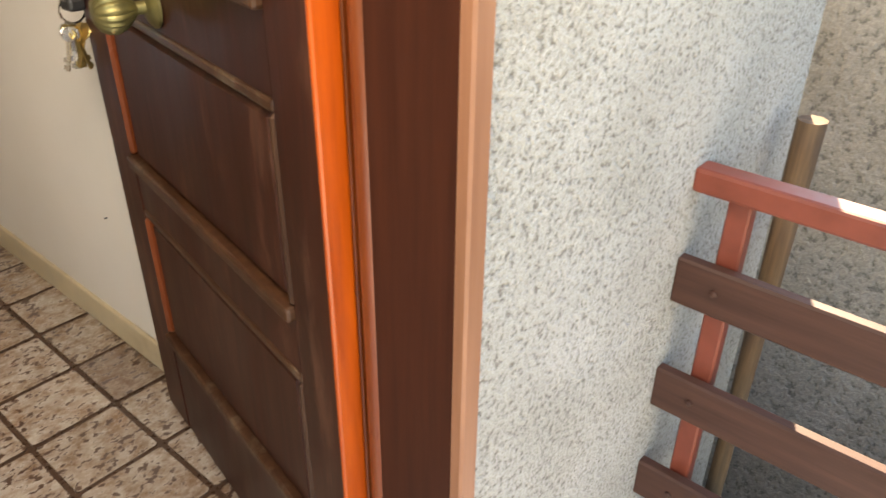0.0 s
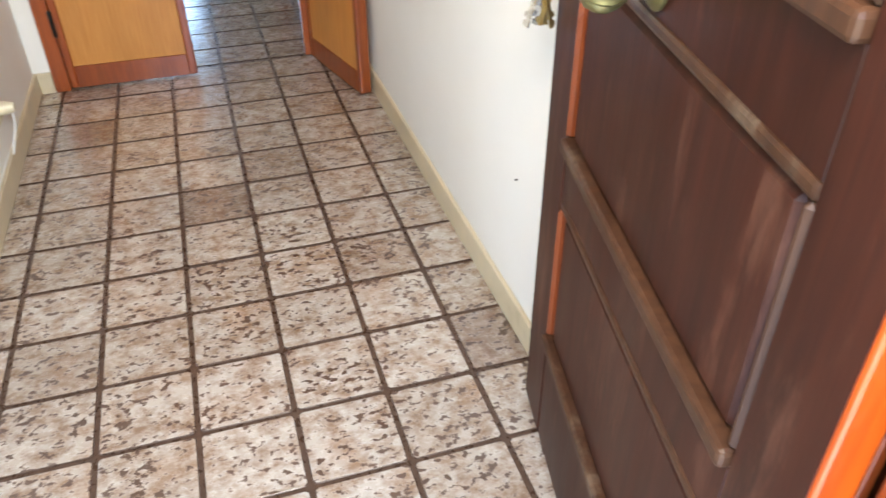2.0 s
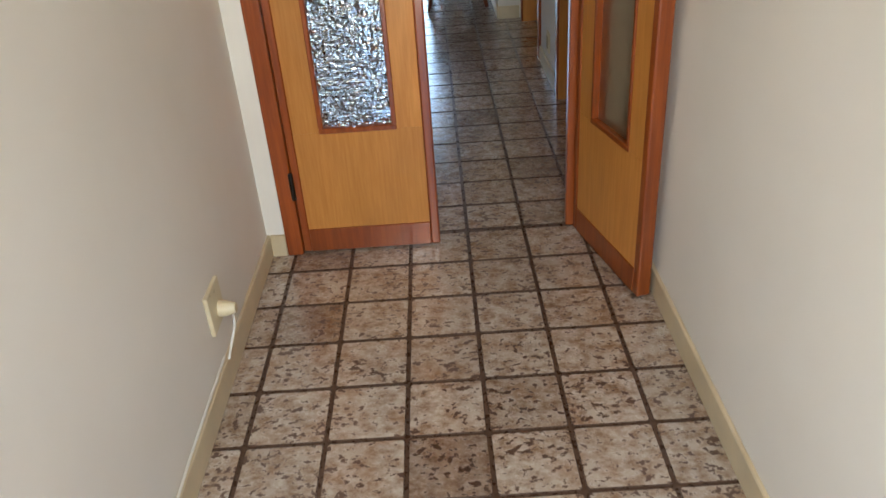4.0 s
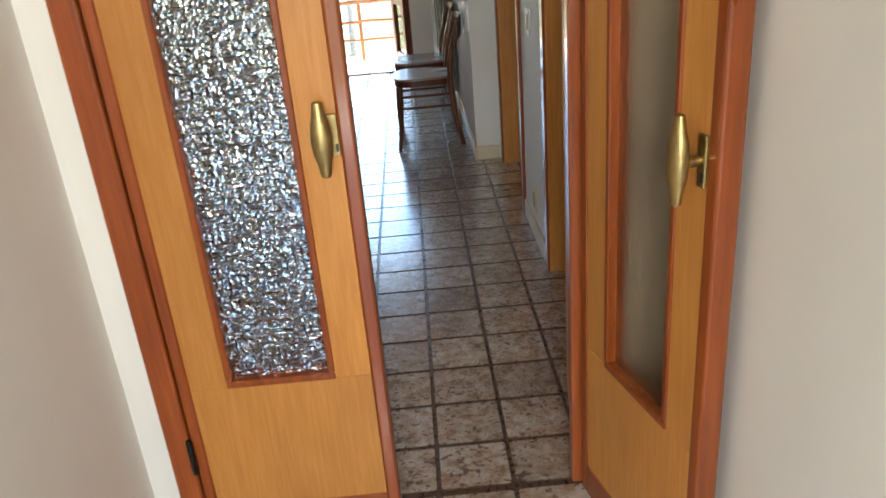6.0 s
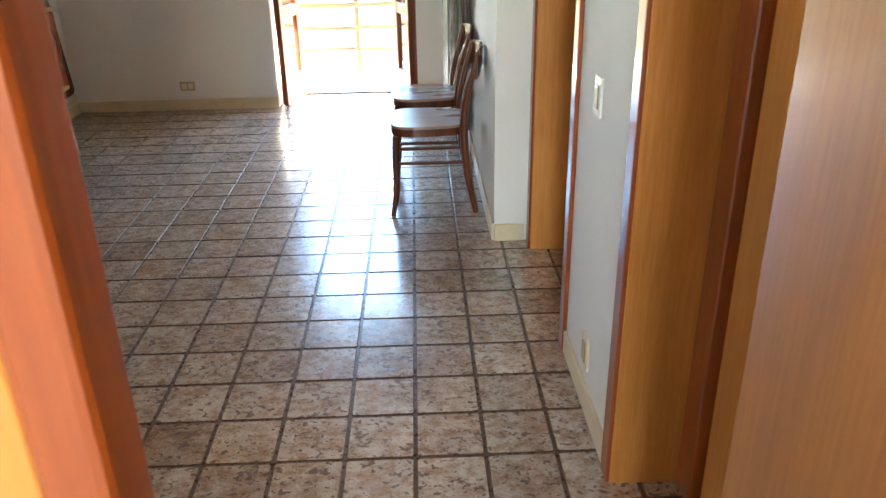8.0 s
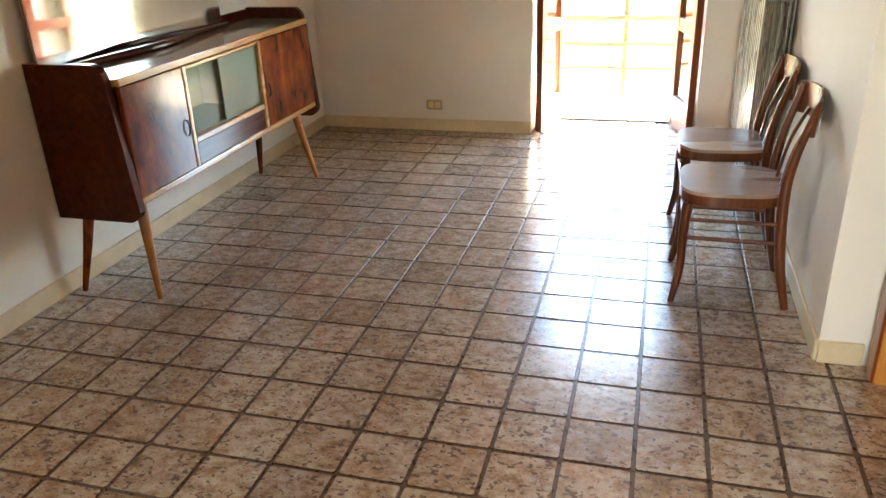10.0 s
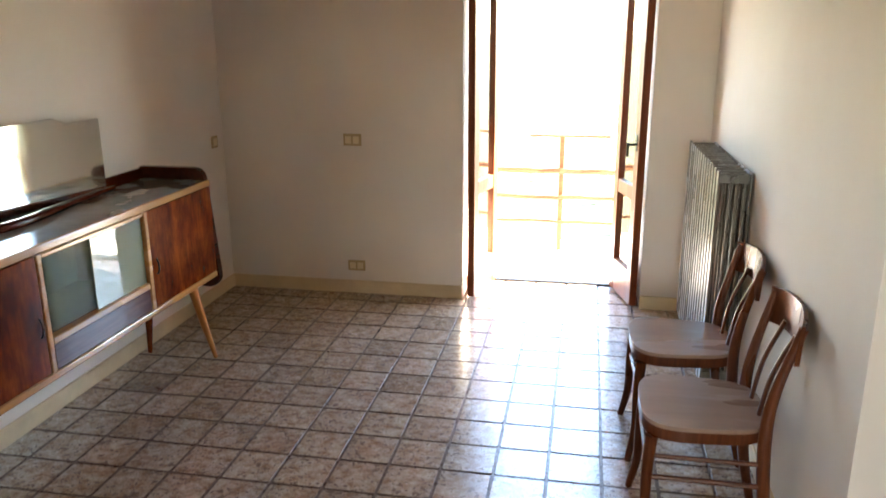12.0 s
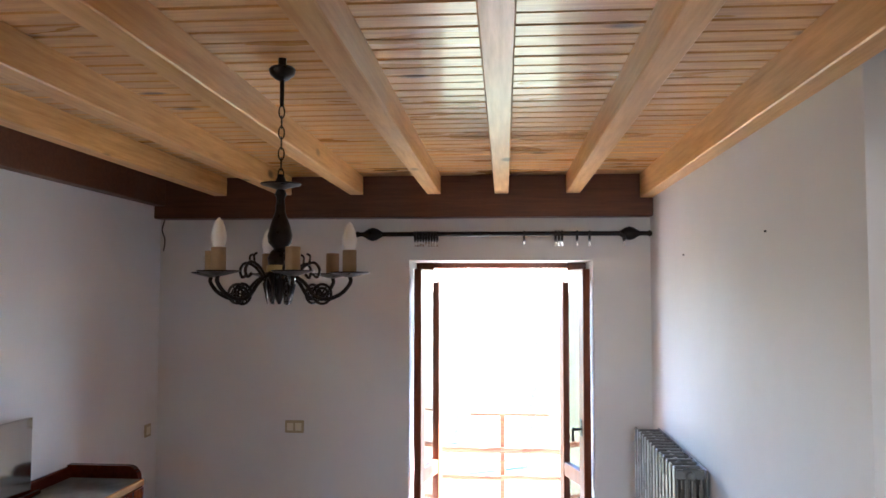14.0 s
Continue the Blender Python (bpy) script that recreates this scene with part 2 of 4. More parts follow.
M_WHITE = plain("white_plastic", (0.8, 0.8, 0.77), 0.4, var=0.04)
M_BLACK = plain("black_plastic", (0.02, 0.02, 0.022), 0.4)
M_BLUE = plain("blue_tag", (0.03, 0.10, 0.35), 0.4)
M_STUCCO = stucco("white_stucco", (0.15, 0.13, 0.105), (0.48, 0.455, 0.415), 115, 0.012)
M_GREYWALL = stucco("grey_render", (0.10, 0.095, 0.085), (0.27, 0.255, 0.23), 48, 0.012)
M_REDMETAL = plain("red_oxide_paint", (0.17, 0.034, 0.018), 0.45, 0.0, 0.15, 25, dirt=(0.10, 0.028, 0.018))
M_PLANK = wood("brown_stained_plank", (0.040, 0.017, 0.012), (0.075, 0.033, 0.024), 0.5, 1, relief=0.3, spec=0.25)
M_RAW = wood("weathered_stake", (0.05, 0.030, 0.018), (0.17, 0.10, 0.052), 0.8, 2, relief=0.5)
M_PINE = wood("varnished_pine", (0.60, 0.30, 0.085), (0.84, 0.52, 0.20), 0.36, 1, coat=0.06, knots=0.35, relief=0.2, spec=0.35)
M_BOARD = wood("pine_boarding", (0.54, 0.25, 0.068), (0.82, 0.48, 0.17), 0.3, 0, coat=0.6, knots=0.3, relief=0.15, spec=0.4)
M_BEAM = wood("brown_beam", (0.085, 0.028, 0.010), (0.15, 0.055, 0.020), 0.45, 0, relief=0.2)
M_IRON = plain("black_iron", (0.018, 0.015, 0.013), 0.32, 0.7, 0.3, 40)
M_SLEEVE = plain("candle_sleeve", (0.34, 0.23, 0.12), 0.7, var=0.15)
M_CHAIR = wood("red_brown_bentwood", (0.062, 0.0145, 0.004), (0.138, 0.038, 0.012), 0.3, 2, coat=0.08, spec=0.3, relief=0.06)
# Pale tones here stand for the whitish reflection on the seat.
M_SEAT = wood("sheen_seat_plywood", (0.27, 0.185, 0.15), (0.32, 0.225, 0.185), 0.28, 0, scale=0.5, coat=0.5, relief=0.02, wear_or_sheen=(0.40, 0.32, 0.28))
M_RAD = plain("radiator_paint", (0.15, 0.147, 0.132), 0.28, 0.0, 0.03, 3, relief=0.0)
M_MAHOG = burl("mahogany_gloss")
M_MAHOGD = wood("dark_mahogany", (0.038, 0.0065, 0.003), (0.082, 0.016, 0.006), 0.2, 1, scale=0.6, relief=0.03, spec=0.2)
M_PLUM = wood("plum_stained_panel", (0.055, 0.013, 0.010), (0.105, 0.030, 0.022), 0.15, 1, relief=0.03, spec=0.3)
M_MAPLE = wood("light_maple_trim", (0.42, 0.20, 0.06), (0.58, 0.31, 0.11), 0.25, 1, coat=0.3, relief=0.05)
M_LEG = wood("maple_leg", (0.36, 0.135, 0.032), (0.50, 0.215, 0.06), 0.3, 2, coat=0.15, relief=0.05, spec=0.35)
M_TOPGLASS = plain("grey_marbled_glass_top", (0.20, 0.21, 0.19), 0.05, 0.0, 0.25, 6, relief=0.0)
M_GLASS = clear_glass("clear_pane")
# One glass in two tones: pale paints the reflected wall, dim the shaded inside.
M_GLASS_LIT = clear_glass("green_glass_lit", (0.62, 0.76, 0.68))
M_GLASS_LIT.node_tree.nodes["Principled BSDF"].inputs["Transmission Weight"].default_value = 0.6
M_GLASS_SHADED = clear_glass("green_glass_shaded", (0.36, 0.43, 0.33))
M_GLASS_SHADED.node_tree.nodes["Principled BSDF"].inputs["Transmission Weight"].default_value = 0.75
M_GLASS_SHADED.node_tree.nodes["Principled BSDF"].inputs["IOR"].default_value = 1.1
M_PATT_SKYLIT = patterned_glass_skylit()
M_PATT_DIM = patterned_glass_dim()
M_MIRROR = plain("mirror_silver", (0.86, 0.88, 0.87), 0.02, 1.0, 0.02, 3, relief=0.0)
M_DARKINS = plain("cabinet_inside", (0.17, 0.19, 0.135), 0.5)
M_PALE = plain("cabinet_back_board", (0.55, 0.50, 0.36), 0.5)
M_BALC = plain("balcony_paving", (0.76, 0.74, 0.70), 0.8, var=0.15, scale=20)
M_RUST = wood("stained_rail", (0.09, 0.030, 0.008), (0.20, 0.075, 0.022), 0.7, 0, relief=0.5, wear_or_sheen=(0.26, 0.13, 0.05))
M_GROUND = plain("meadow", (0.10, 0.105, 0.045), 0.95, var=0.4, scale=2.5, relief=0.4, dist=0.02, dirt=(0.17, 0.14, 0.08))
M_BARK = plain("bark", (0.24, 0.20, 0.17), 0.9, var=0.35, scale=14, relief=0.8, dist=0.01)
M_CABLE = plain("white_cable", (0.75, 0.74, 0.70), 0.45, var=0.04)
M_ROOF = plain("roof_slab", (0.35, 0.33, 0.30), 0.9)


def bulb_mat():
    m, nt, p, co = base_mat("frosted_bulb", 0.25)
    p.inputs["Base Color"].default_value = (0.86, 0.84, 0.78, 1)
    p.inputs["Subsurface Weight"].default_value = 0.3
    p.inputs["Subsurface Radius"].default_value = (0.02, 0.02, 0.02)
    return m


M_BULB = bulb_mat()


# ---- mesh helpers ----
def box(bm, x0, y0, z0, x1, y1, z1, bev=0.0, seg=1):
    r = bmesh.ops.create_cube(bm, size=1.0)
    vs = r["verts"]
    bmesh.ops.scale(bm, vec=(x1 - x0, y1 - y0, z1 - z0), verts=vs)
    bmesh.ops.translate(bm, vec=((x0 + x1) / 2, (y0 + y1) / 2, (z0 + z1) / 2), verts=vs)
    if bev:
        es = list({e for v in vs for e in v.link_edges})
        bmesh.ops.bevel(bm, geom=es, offset=bev, segments=seg, profile=0.5, affect="EDGES")
    return bm


def bx(*a, **k):
    return box(bmesh.new(), *a, **k)


def turned(bm, m):
    bmesh.ops.transform(bm, matrix=m, verts=bm.verts)
    return bm


def tube(bm, pts, rad, seg=8, flat=1.0, cap=True):
    """A round bar along points; rad is one radius or one for each point; flat squeezes it sideways."""
    pts = [Vector(p) for p in pts]
    n = len(pts)
    rads = rad if isinstance(rad, (list, tuple)) else [rad] * n
    rings = []
    up = None
    for i, p in enumerate(pts):
        d = (pts[min(i + 1, n - 1)] - pts[max(i - 1, 0)]).normalized()
        if up is None:
            up = Vector((0, 0, 1)) if abs(d.z) < 0.9 else Vector((0, 1, 0))
        a = d.cross(up).normalized()
        b = a.cross(d).normalized()
        up = b
        rings.append([bm.verts.new(p + a * math.cos(2 * math.pi * k / seg) * rads[i] * flat + b * math.sin(2 * math.pi * k / seg) * rads[i]) for k in range(seg)])
    for r0, r1 in zip(rings, rings[1:]):
        for k in range(seg):
            bm.faces.new((r0[k], r0[(k + 1) % seg], r1[(k + 1) % seg], r1[k]))
    if cap:
        bm.faces.new(rings[0][::-1])
        bm.faces.new(rings[-1])
    return bm


def lathe(bm, prof, seg=20, at=(0, 0, 0)):
    """prof: (radius, height) from bottom to top."""
    o = Vector(at)
    rings = [[bm.verts.new(o + Vector((r * math.cos(2 * math.pi * k / seg), r * math.sin(2 * math.pi * k / seg), z))) for k in range(seg)] for r, z in prof]
    for r0, r1 in zip(rings, rings[1:]):
        for k in range(seg):
            bm.faces.new((r0[k], r0[(k + 1) % seg], r1[(k + 1) % seg], r1[k]))
    bm.faces.new(rings[0][::-1])
    bm.faces.new(rings[-1])
    return bm


def prism(bm, outline, axis, lo, hi):
    """A plate with the given outline in the plane across axis ('x' : outline is (y, z); 'z' : (x, y); 'y' : (x, z))."""
    def pt(u, v, w):
        return {"x": (w, u, v), "y": (u, w, v), "z": (u, v, w)}[axis]
    a = [bm.verts.new(pt(u, v, lo)) for u, v in outline]
    b = [bm.verts.new(pt(u, v, hi)) for u, v in outline]
    bm.faces.new(a)
    bm.faces.new(b[::-1])
    n = len(a)
    for i in range(n):
        bm.faces.new((a[i], b[i], b[(i + 1) % n], a[(i + 1) % n]))
    return bm


def curve_pts(ctrl, n=10):
    """A smooth line through control points."""
    ctrl = [Vector(c) for c in ctrl]
    out = []
    ext = [ctrl[0] * 2 - ctrl[1]] + ctrl + [ctrl[-1] * 2 - ctrl[-2]]
    for i in range(1, len(ext) - 2):
        p0, p1, p2, p3 = ext[i - 1:i + 3]
        for k in range(n):
            t = k / n
            out.append(0.5 * (2 * p1 + (p2 - p0) * t + (2 * p0 - 5 * p1 + 4 * p2 - p3) * t * t + (3 * p1 - p0 - 3 * p2 + p3) * t ** 3))
    out.append(ctrl[-1])
    return out


def obj(name, bm, material, smooth=False):
    bmesh.ops.recalc_face_normals(bm, faces=bm.faces)
    me = bpy.data.meshes.new(name)
    bm.to_mesh(me)
    bm.free()
    me.materials.append(material)
    if smooth:
        me.shade_smooth()
        me.set_sharp_from_angle(angle=radians(40))
    return new(name, me)


def part(name, bm, material, parent, label="", smooth=False):
    ob = obj(name, bm, material, smooth)
    ob.parent = parent
    if label:
        tagged(ob, label)
    return ob


def thing(name, label, category, at=(0, 0, 0), group="", kind="", rz=0.0):
    e = new(name)
    e.empty_display_size = 0.1
    e.matrix_basis = pose(*at, 0, 0, rz)
    return tagged(e, label, category, group, kind)


def structure(name, bm, material, label, category):
    return tagged(obj(name, bm, material), label, category, "", "structure")


# ---- plan, in metres ----
S = 0.205            # tile pitch
XC0, XC1 = -0.625, 0.645     # corridor walls
XL, XR, XH = -2.53, 0.458, 0.62  # room: left wall, right wall, hall's right wall
YE0, YE1 = -2.972, -2.70      # entrance wall
YP0, YP1 = 0.125, 0.225      # partition with the double door
YPIL = 3.175
YF, YFO = 5.89, 6.36         # far wall
ZB, ZJ, ZBEAM, ZTOP = 2.497, 2.389, 2.253, 2.64

# ---- structure ----
structure("wall_corridor_left", bx(XC0 - 0.14, YE1, -0.05, XC0, YP0, ZTOP), M_WALL, "off-white plastered corridor wall with small marks", "wall")
structure("wall_corridor_right", bx(XC1, YE1, -0.05, XC1 + 0.14, YP0, ZTOP), M_WALL, "off-white plastered corridor wall", "wall")
bm = bx(XC0 - 0.14, YE0, -2.6, -0.46, YE1, ZTOP)
prism(bm, [(0.458, YE0), (1.435, YE0), (1.435, YE1), (0.54, YE1)], "z", -2.6, ZTOP)
box(bm, -0.46, YE0 + 0.002, 2.13, 0.536, YE1 - 0.002, ZTOP)
box(bm, -0.46, YE0 + 0.002, -2.6, 0.536, YE1 - 0.002, -0.06)
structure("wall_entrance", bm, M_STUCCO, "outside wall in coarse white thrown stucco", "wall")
# Opening of the assumed window, cut to let light into the hall.
WY0, WY1, WZ0, WZ1 = 1.1, 1.8, 1.3, 1.9
bm = bx(XL - 0.3, YP0, -2.6, -0.56, YP1, ZTOP)
box(bm, 0.562, YP0, -0.05, XC1 + 0.14, YP1, ZTOP)
box(bm, -0.56, YP0, 2.12, 0.562, YP1, ZTOP)
structure("wall_partition", bm, M_WALL, "off-white partition round the double door", "wall")
D1, D2 = (0.70, 1.52), (2.235, 3.08)
YLIN = 0.64          # end of the deep lining behind the double door
structure("wall_hall_0", prism(bmesh.new(), [(0.484, YP1), (0.531, YLIN), (XH + 0.3, YLIN), (XH + 0.3, YP1)], "z", -0.05, ZTOP), M_WALL_WHITE, "thick plastered wall end beside the double door", "wall")
for k, (y0, y1, z0) in enumerate(((YLIN, D1[0], -0.05), (D1[0], D1[1], 2.1), (D1[1], D2[0], -0.05), (D2[0], D2[1], 2.1), (D2[1], YPIL, -0.05))):
    structure("wall_hall_%d" % (k + 1), bx(XH, y0, z0, XH + 0.3, y1, ZTOP), M_WALL_WHITE, "white plastered hall wall beside the side doors", "wall")
structure("wall_right", bx(XR, YPIL, -0.05, XH + 0.3, YF, ZTOP), M_WALL_WHITE, "white plastered living room wall, end face towards the hall", "wall")

bm = bx(XL - 0.3, YP1, -2.6, XL, WY0, ZTOP)
box(bm, XL - 0.3, WY1, -2.6, XL, YF, ZTOP)
box(bm, XL - 0.3, WY0, -2.6, XL, WY1, WZ0)
box(bm, XL - 0.3, WY0, WZ1, XL, WY1, ZTOP)
structure("wall_left", bm, M_WALL_WHITE, "white plastered living room wall behind the sideboard", "wall")
BX0, BX1, BZ = -0.975, 0.122, 2.0
bm = bx(XL - 0.3, YF, -2.6, BX0, YFO, ZTOP)
box(bm, BX1, YF, -2.6, XH + 0.3, YFO, ZTOP)
box(bm, BX0, YF, BZ, BX1, YFO, ZTOP)
box(bm, BX0, YF, -2.6, BX1, YFO, -0.03)
structure("wall_far", bm, M_WALL_WHITE, "thick white plastered wall with the balcony door", "wall")
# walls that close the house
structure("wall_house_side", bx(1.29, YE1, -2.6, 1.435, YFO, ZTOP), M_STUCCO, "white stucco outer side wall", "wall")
structure("ceiling_corridor", bx(XC0 - 0.14, YE1, ZTOP, XC1 + 0.14, YP1, ZTOP + 0.1), M_CEIL, "plain plastered corridor ceiling", "ceiling")
# The 0.7 m eave past YFO is added to keep sun off the room.
structure("roof", box(bx(-3.4, YP0 - 0.1, ZTOP + 0.1, 1.6, YFO + 0.7, ZTOP + 0.3), XC0 - 0.24, YE0 - 0.1, ZTOP + 0.1, 1.6, YP0 - 0.1, ZTOP + 0.3), M_ROOF, "plain flat roof slab with an unseen eave added against the sun", "roof")
structure("subfloor", bx(-2.85, YE0, -0.3, 1.29, YFO, -0.0032), M_GROUT, "brown grout bed under the tiles", "floor")

# ceiling of boards, its joists and the wall beam
bm = bmesh.new()
y = YP1
rng = random.Random(3)
while y < YF:
    box(bm, XL, y + 0.003, ZB + rng.uniform(0, 0.002), XH, min(y + 0.084, YF), ZB + 0.02, 0.004)
    y += 0.0885
structure("ceiling", bm, M_BOARD, "varnished pine tongue and groove boarding", "ceiling")
# Black sheet over the boards paints the shade into their gaps.
structure("ceiling_deck", bx(XL, YP1, ZB + 0.022, XH, YF, ZTOP + 0.1), M_IRON, "black sheet above the boarding that stands for shade in the gaps", "ceiling")
JX = [-2.117, -1.717, -1.282, -0.817, -0.417, 0.0]
for x in JX:
    j = obj("joist", bx(x - 0.041, YP1, ZJ, x + 0.041, YF - 0.09, ZB + 0.004, 0.004), M_PINE)
    tagged(j, "varnished knotty pine ceiling joist", "joist", "ceiling joists")
tagged(obj("joist", bx(XR - 0.075, 2.0, ZJ - 0.03, XR, YF - 0.09, ZB + 0.004, 0.004), M_PINE), "pine joist lying against the white wall", "joist", "ceiling joists")
tagged(obj("joist", bx(XL, YP1, ZJ - 0.06, XL + 0.07, YF - 0.09, ZB + 0.004, 0.004), M_BEAM), "brown wall joist above the sideboard wall", "joist", "ceiling joists")
tagged(obj("wall_beam", bx(XL, YF - 0.1, ZBEAM, XR, YF, ZB + 0.004, 0.005), M_BEAM), "brown stained beam along the far wall", "beam")


# skirting
def skirt(x0, y0, x1, y1, side, h=0.085, t=0.012):
    """side: the way in which the skirting stands out from its wall."""
    dx, dy = side
    lo = (min(x0, x1, x0 + dx * t, x1 + dx * t), min(y0, y1, y0 + dy * t, y1 + dy * t))
    hi = (max(x0, x1, x0 + dx * t, x1 + dx * t), max(y0, y1, y0 + dy * t, y1 + dy * t))
    return structure("baseboard", bx(lo[0], lo[1], 0, hi[0], hi[1], h, 0.003), M_SKIRT, "cream ceramic skirting along the wall", "baseboard")


skirt(XC0, YE1, XC0, YP0, (1, 0))
skirt(XC1, YE1, XC1, YP0, (-1, 0))
skirt(XC0 + 0.012, YP0, -0.56, YP0, (0, -1))
skirt(XH, D1[1] + 0.06, XH, D2[0] - 0.05, (-1, 0))
skirt(XR, YPIL, XH - 0.02, YPIL, (0, -1))
skirt(XR, YPIL, XR, YF, (-1, 0))
structure("baseboard", bx(XL, YP1, 0, XL + 0.012, YF, 0.085, 0.003), M_SKIRT, "cream ceramic skirting along the wall", "baseboard")
skirt(XL + 0.012, YF, BX0, YF, (0, -1))
skirt(BX1, YF, XR - 0.012, YF, (0, -1))


# ---- entrance door ----
def entrance_door():
    w, th = 0.86, 0.042
    d = thing("entrance_door", "dark red-brown panelled wooden entrance door standing open", "door", (0.413, -2.785, 0.0), rz=-11.3)
    # local: y runs from the hinge to the free edge, x = 0 is the face seen from the corridor
    part("stile", bx(0, 0.004, 0.01, th, 0.105, 2.06, 0.003), M_DOORDARK, d)
    part("stile", bx(0, w - 0.125, 0.01, th, w, 2.06, 0.004), M_DOORDARK, d)
    part("hinge_edge", bx(-0.004, -0.004, 0.008, 0.033, 0.004, 2.06, 0.004, 2), M_ORANGE_LIT, d, "orange varnished hinge edge, brightened in colour for daylight")
    part("hinge_rebate", bx(0.0332, -0.003, 0.008, th + 0.002, 0.0038, 2.06, 0.002), M_BEAD, d, "red-brown rebated edge")
    zs = [(0.01, 0.27), (0.585, 0.682), (0.985, 1.09), (1.50, 1.60), (1.94, 2.06)]
    for z0, z1 in zs:
        part("rail", bx(0.002, 0.105, z0, th - 0.002, w - 0.125, z1, 0.003), M_DOORDARK, d)
    for (a, b), (c, e) in zip(zs, zs[1:]):
        p = part("panel", bx(0.016, 0.105, b, th - 0.014, w - 0.125, c), M_DOORDARK, d)
        bm = bmesh.new()
        box(bm, 0.004, 0.125, b + 0.02, 0.02, w - 0.145, c - 0.02, 0.009)
        q = obj("raised_field", bm, M_DOORDARK)
        q.parent = p
        for nm, v in (("sill_moulding", (0.105, b - 0.004, w - 0.125, b + 0.02)), ("head_moulding", (0.105, c - 0.016, w - 0.125, c + 0.003))):
            m = part(nm, bx(-0.012 if nm[0] == "s" else -0.001, v[0], v[1], 0.02, v[2], v[3], 0.006, 2), M_DOORMOULD, d, "worn rounded moulding")
        part("side_moulding", bx(-0.002, 0.105, b + 0.02, 0.018, 0.118, c - 0.016, 0.005), M_DOORMOULD, d)
        part("side_moulding", bx(-0.004, w - 0.139, b + 0.02, 0.02, w - 0.125, c - 0.016, 0.006), M_RED_SHADED, d, "red-brown varnished moulding, darkened in colour for shade")
    # ribbed knob
    bm = bmesh.new()
    prof = [(0.010, 0.0), (0.009, 0.026), (0.014, 0.030), (0.020, 0.037), (0.027, 0.046), (0.0305, 0.057), (0.0295, 0.068), (0.024, 0.078), (0.015, 0.084), (0.006, 0.086)]
    lathe(bm, prof, 64)
    for v in bm.verts:
        r = math.hypot(v.co.x, v.co.y)
        if r > 0.0145:
            k = 0.93 + 0.11 * abs(math.cos(9 * math.atan2(v.co.y, v.co.x)))
            v.co.x *= k
            v.co.y *= k
    turned(bm, Matrix.Translation((0.0, 0.456, 1.025)) @ Matrix.Rotation(radians(-90), 4, "Y"))
    knob = part("door_knob", bm, M_OLIVE, d, "ribbed round brass knob", True)
    bm = lathe(bmesh.new(), [(0.031, 0), (0.031, 0.004), (0.024, 0.010), (0.012, 0.014)], 20)
    turned(bm, Matrix.Translation((0.0, 0.456, 1.025)) @ Matrix.Rotation(radians(-90), 4, "Y"))
    q = obj("rose", bm, M_OLIVE, True)
    q.parent = knob
    # lock case on the edge and a bunch of keys
    lock = part("lock", bx(0.01, w, 0.92, 0.04, w + 0.014, 1.12, 0.003), M_JAMB, d, "brown lock case on the edge")
    q = obj("bolt", bx(0.014, w + 0.014, 0.965, 0.036, w + 0.045, 0.985, 0.002), M_JAMB)
    q.parent = lock
    return d


entrance_door()


def keys():
    k = thing("key_bunch", "bunch of worn keys with tags hanging in the door lock", "keys", (0.563, -1.967, 0.945))
    k.scale = (1.35, 1.35, 1.35)
    part("ring", tube(bmesh.new(), [(0.018 * math.cos(a), 0.02, 0.018 * math.sin(a)) for a in [i * 2 * math.pi / 16 for i in range(17)]], 0.0016, 6), M_STEEL, k, smooth=True)
    rng = random.Random(5)
    for i in range(9):
        a = rng.uniform(-0.5, 0.5)
        bm = bmesh.new()
        lathe(bm, [(0.011, -0.0015), (0.012, 0), (0.011, 0.0015)], 12, (0, 0, 0))
        box(bm, -0.003, -0.05, -0.001, 0.003, -0.008, 0.001)
        box(bm, 0.003, -0.048, -0.001, 0.006, -0.042, 0.001)
        box(bm, 0.003, -0.038, -0.001, 0.007, -0.032, 0.001)
        turned(bm, pose(rng.uniform(-0.012, 0.012), 0.02 + rng.uniform(-0.01, 0.012), -0.03, 90 + rng.uniform(-25, 25), 0, rng.uniform(0, 180)))
        part("key", bm, M_STEEL if i % 2 else M_BRASS, k)
    part("tag", bx(-0.004, 0.025, -0.05, 0.004, 0.05, -0.02, 0.003), M_BLUE, k, "blue plastic key tag")
    part("fob", bx(-0.012, 0.0, 0.0, 0.012, 0.03, 0.018, 0.005, 2), M_BLACK, k, "black key head")


keys()

# frame of the entrance
e = thing("entrance_frame", "brown wooden entrance door frame in the stucco wall", "door frame", (0, 0, 0), kind="structure")
# hinge side with a rounded bead towards the leaf
part("jamb", prism(bmesh.new(), [(0.431, -2.957), (0.456, -2.957), (0.538, -2.80), (0.538, -2.735), (0.505, -2.735), (0.505, -2.816), (0.438, -2.820)], "z", 0.0, 2.10), M_JAMB, e)
part("jamb_bead", tube(bmesh.new(), [(0.444, -2.822, 0.0), (0.444, -2.822, 2.08)], 0.0125, 12), M_BEAD, e, "rounded orange-brown bead", True)
part("casing", bx(0.428, -2.976, 0.0, 0.458, -2.957, 2.12, 0.003), M_CASING, e, "pale brown outer casing")
for z in (0.30, 0.955, 1.72):
    part("hinge", lathe(bmesh.new(), [(0.003, -0.05), (0.005, -0.045), (0.005, -0.004), (0.004, 0), (0.005, 0.004), (0.005, 0.045), (0.003, 0.05)], 10, (0.466, -2.80, z)), M_OLIVE, e, "dull worn hinge", True)
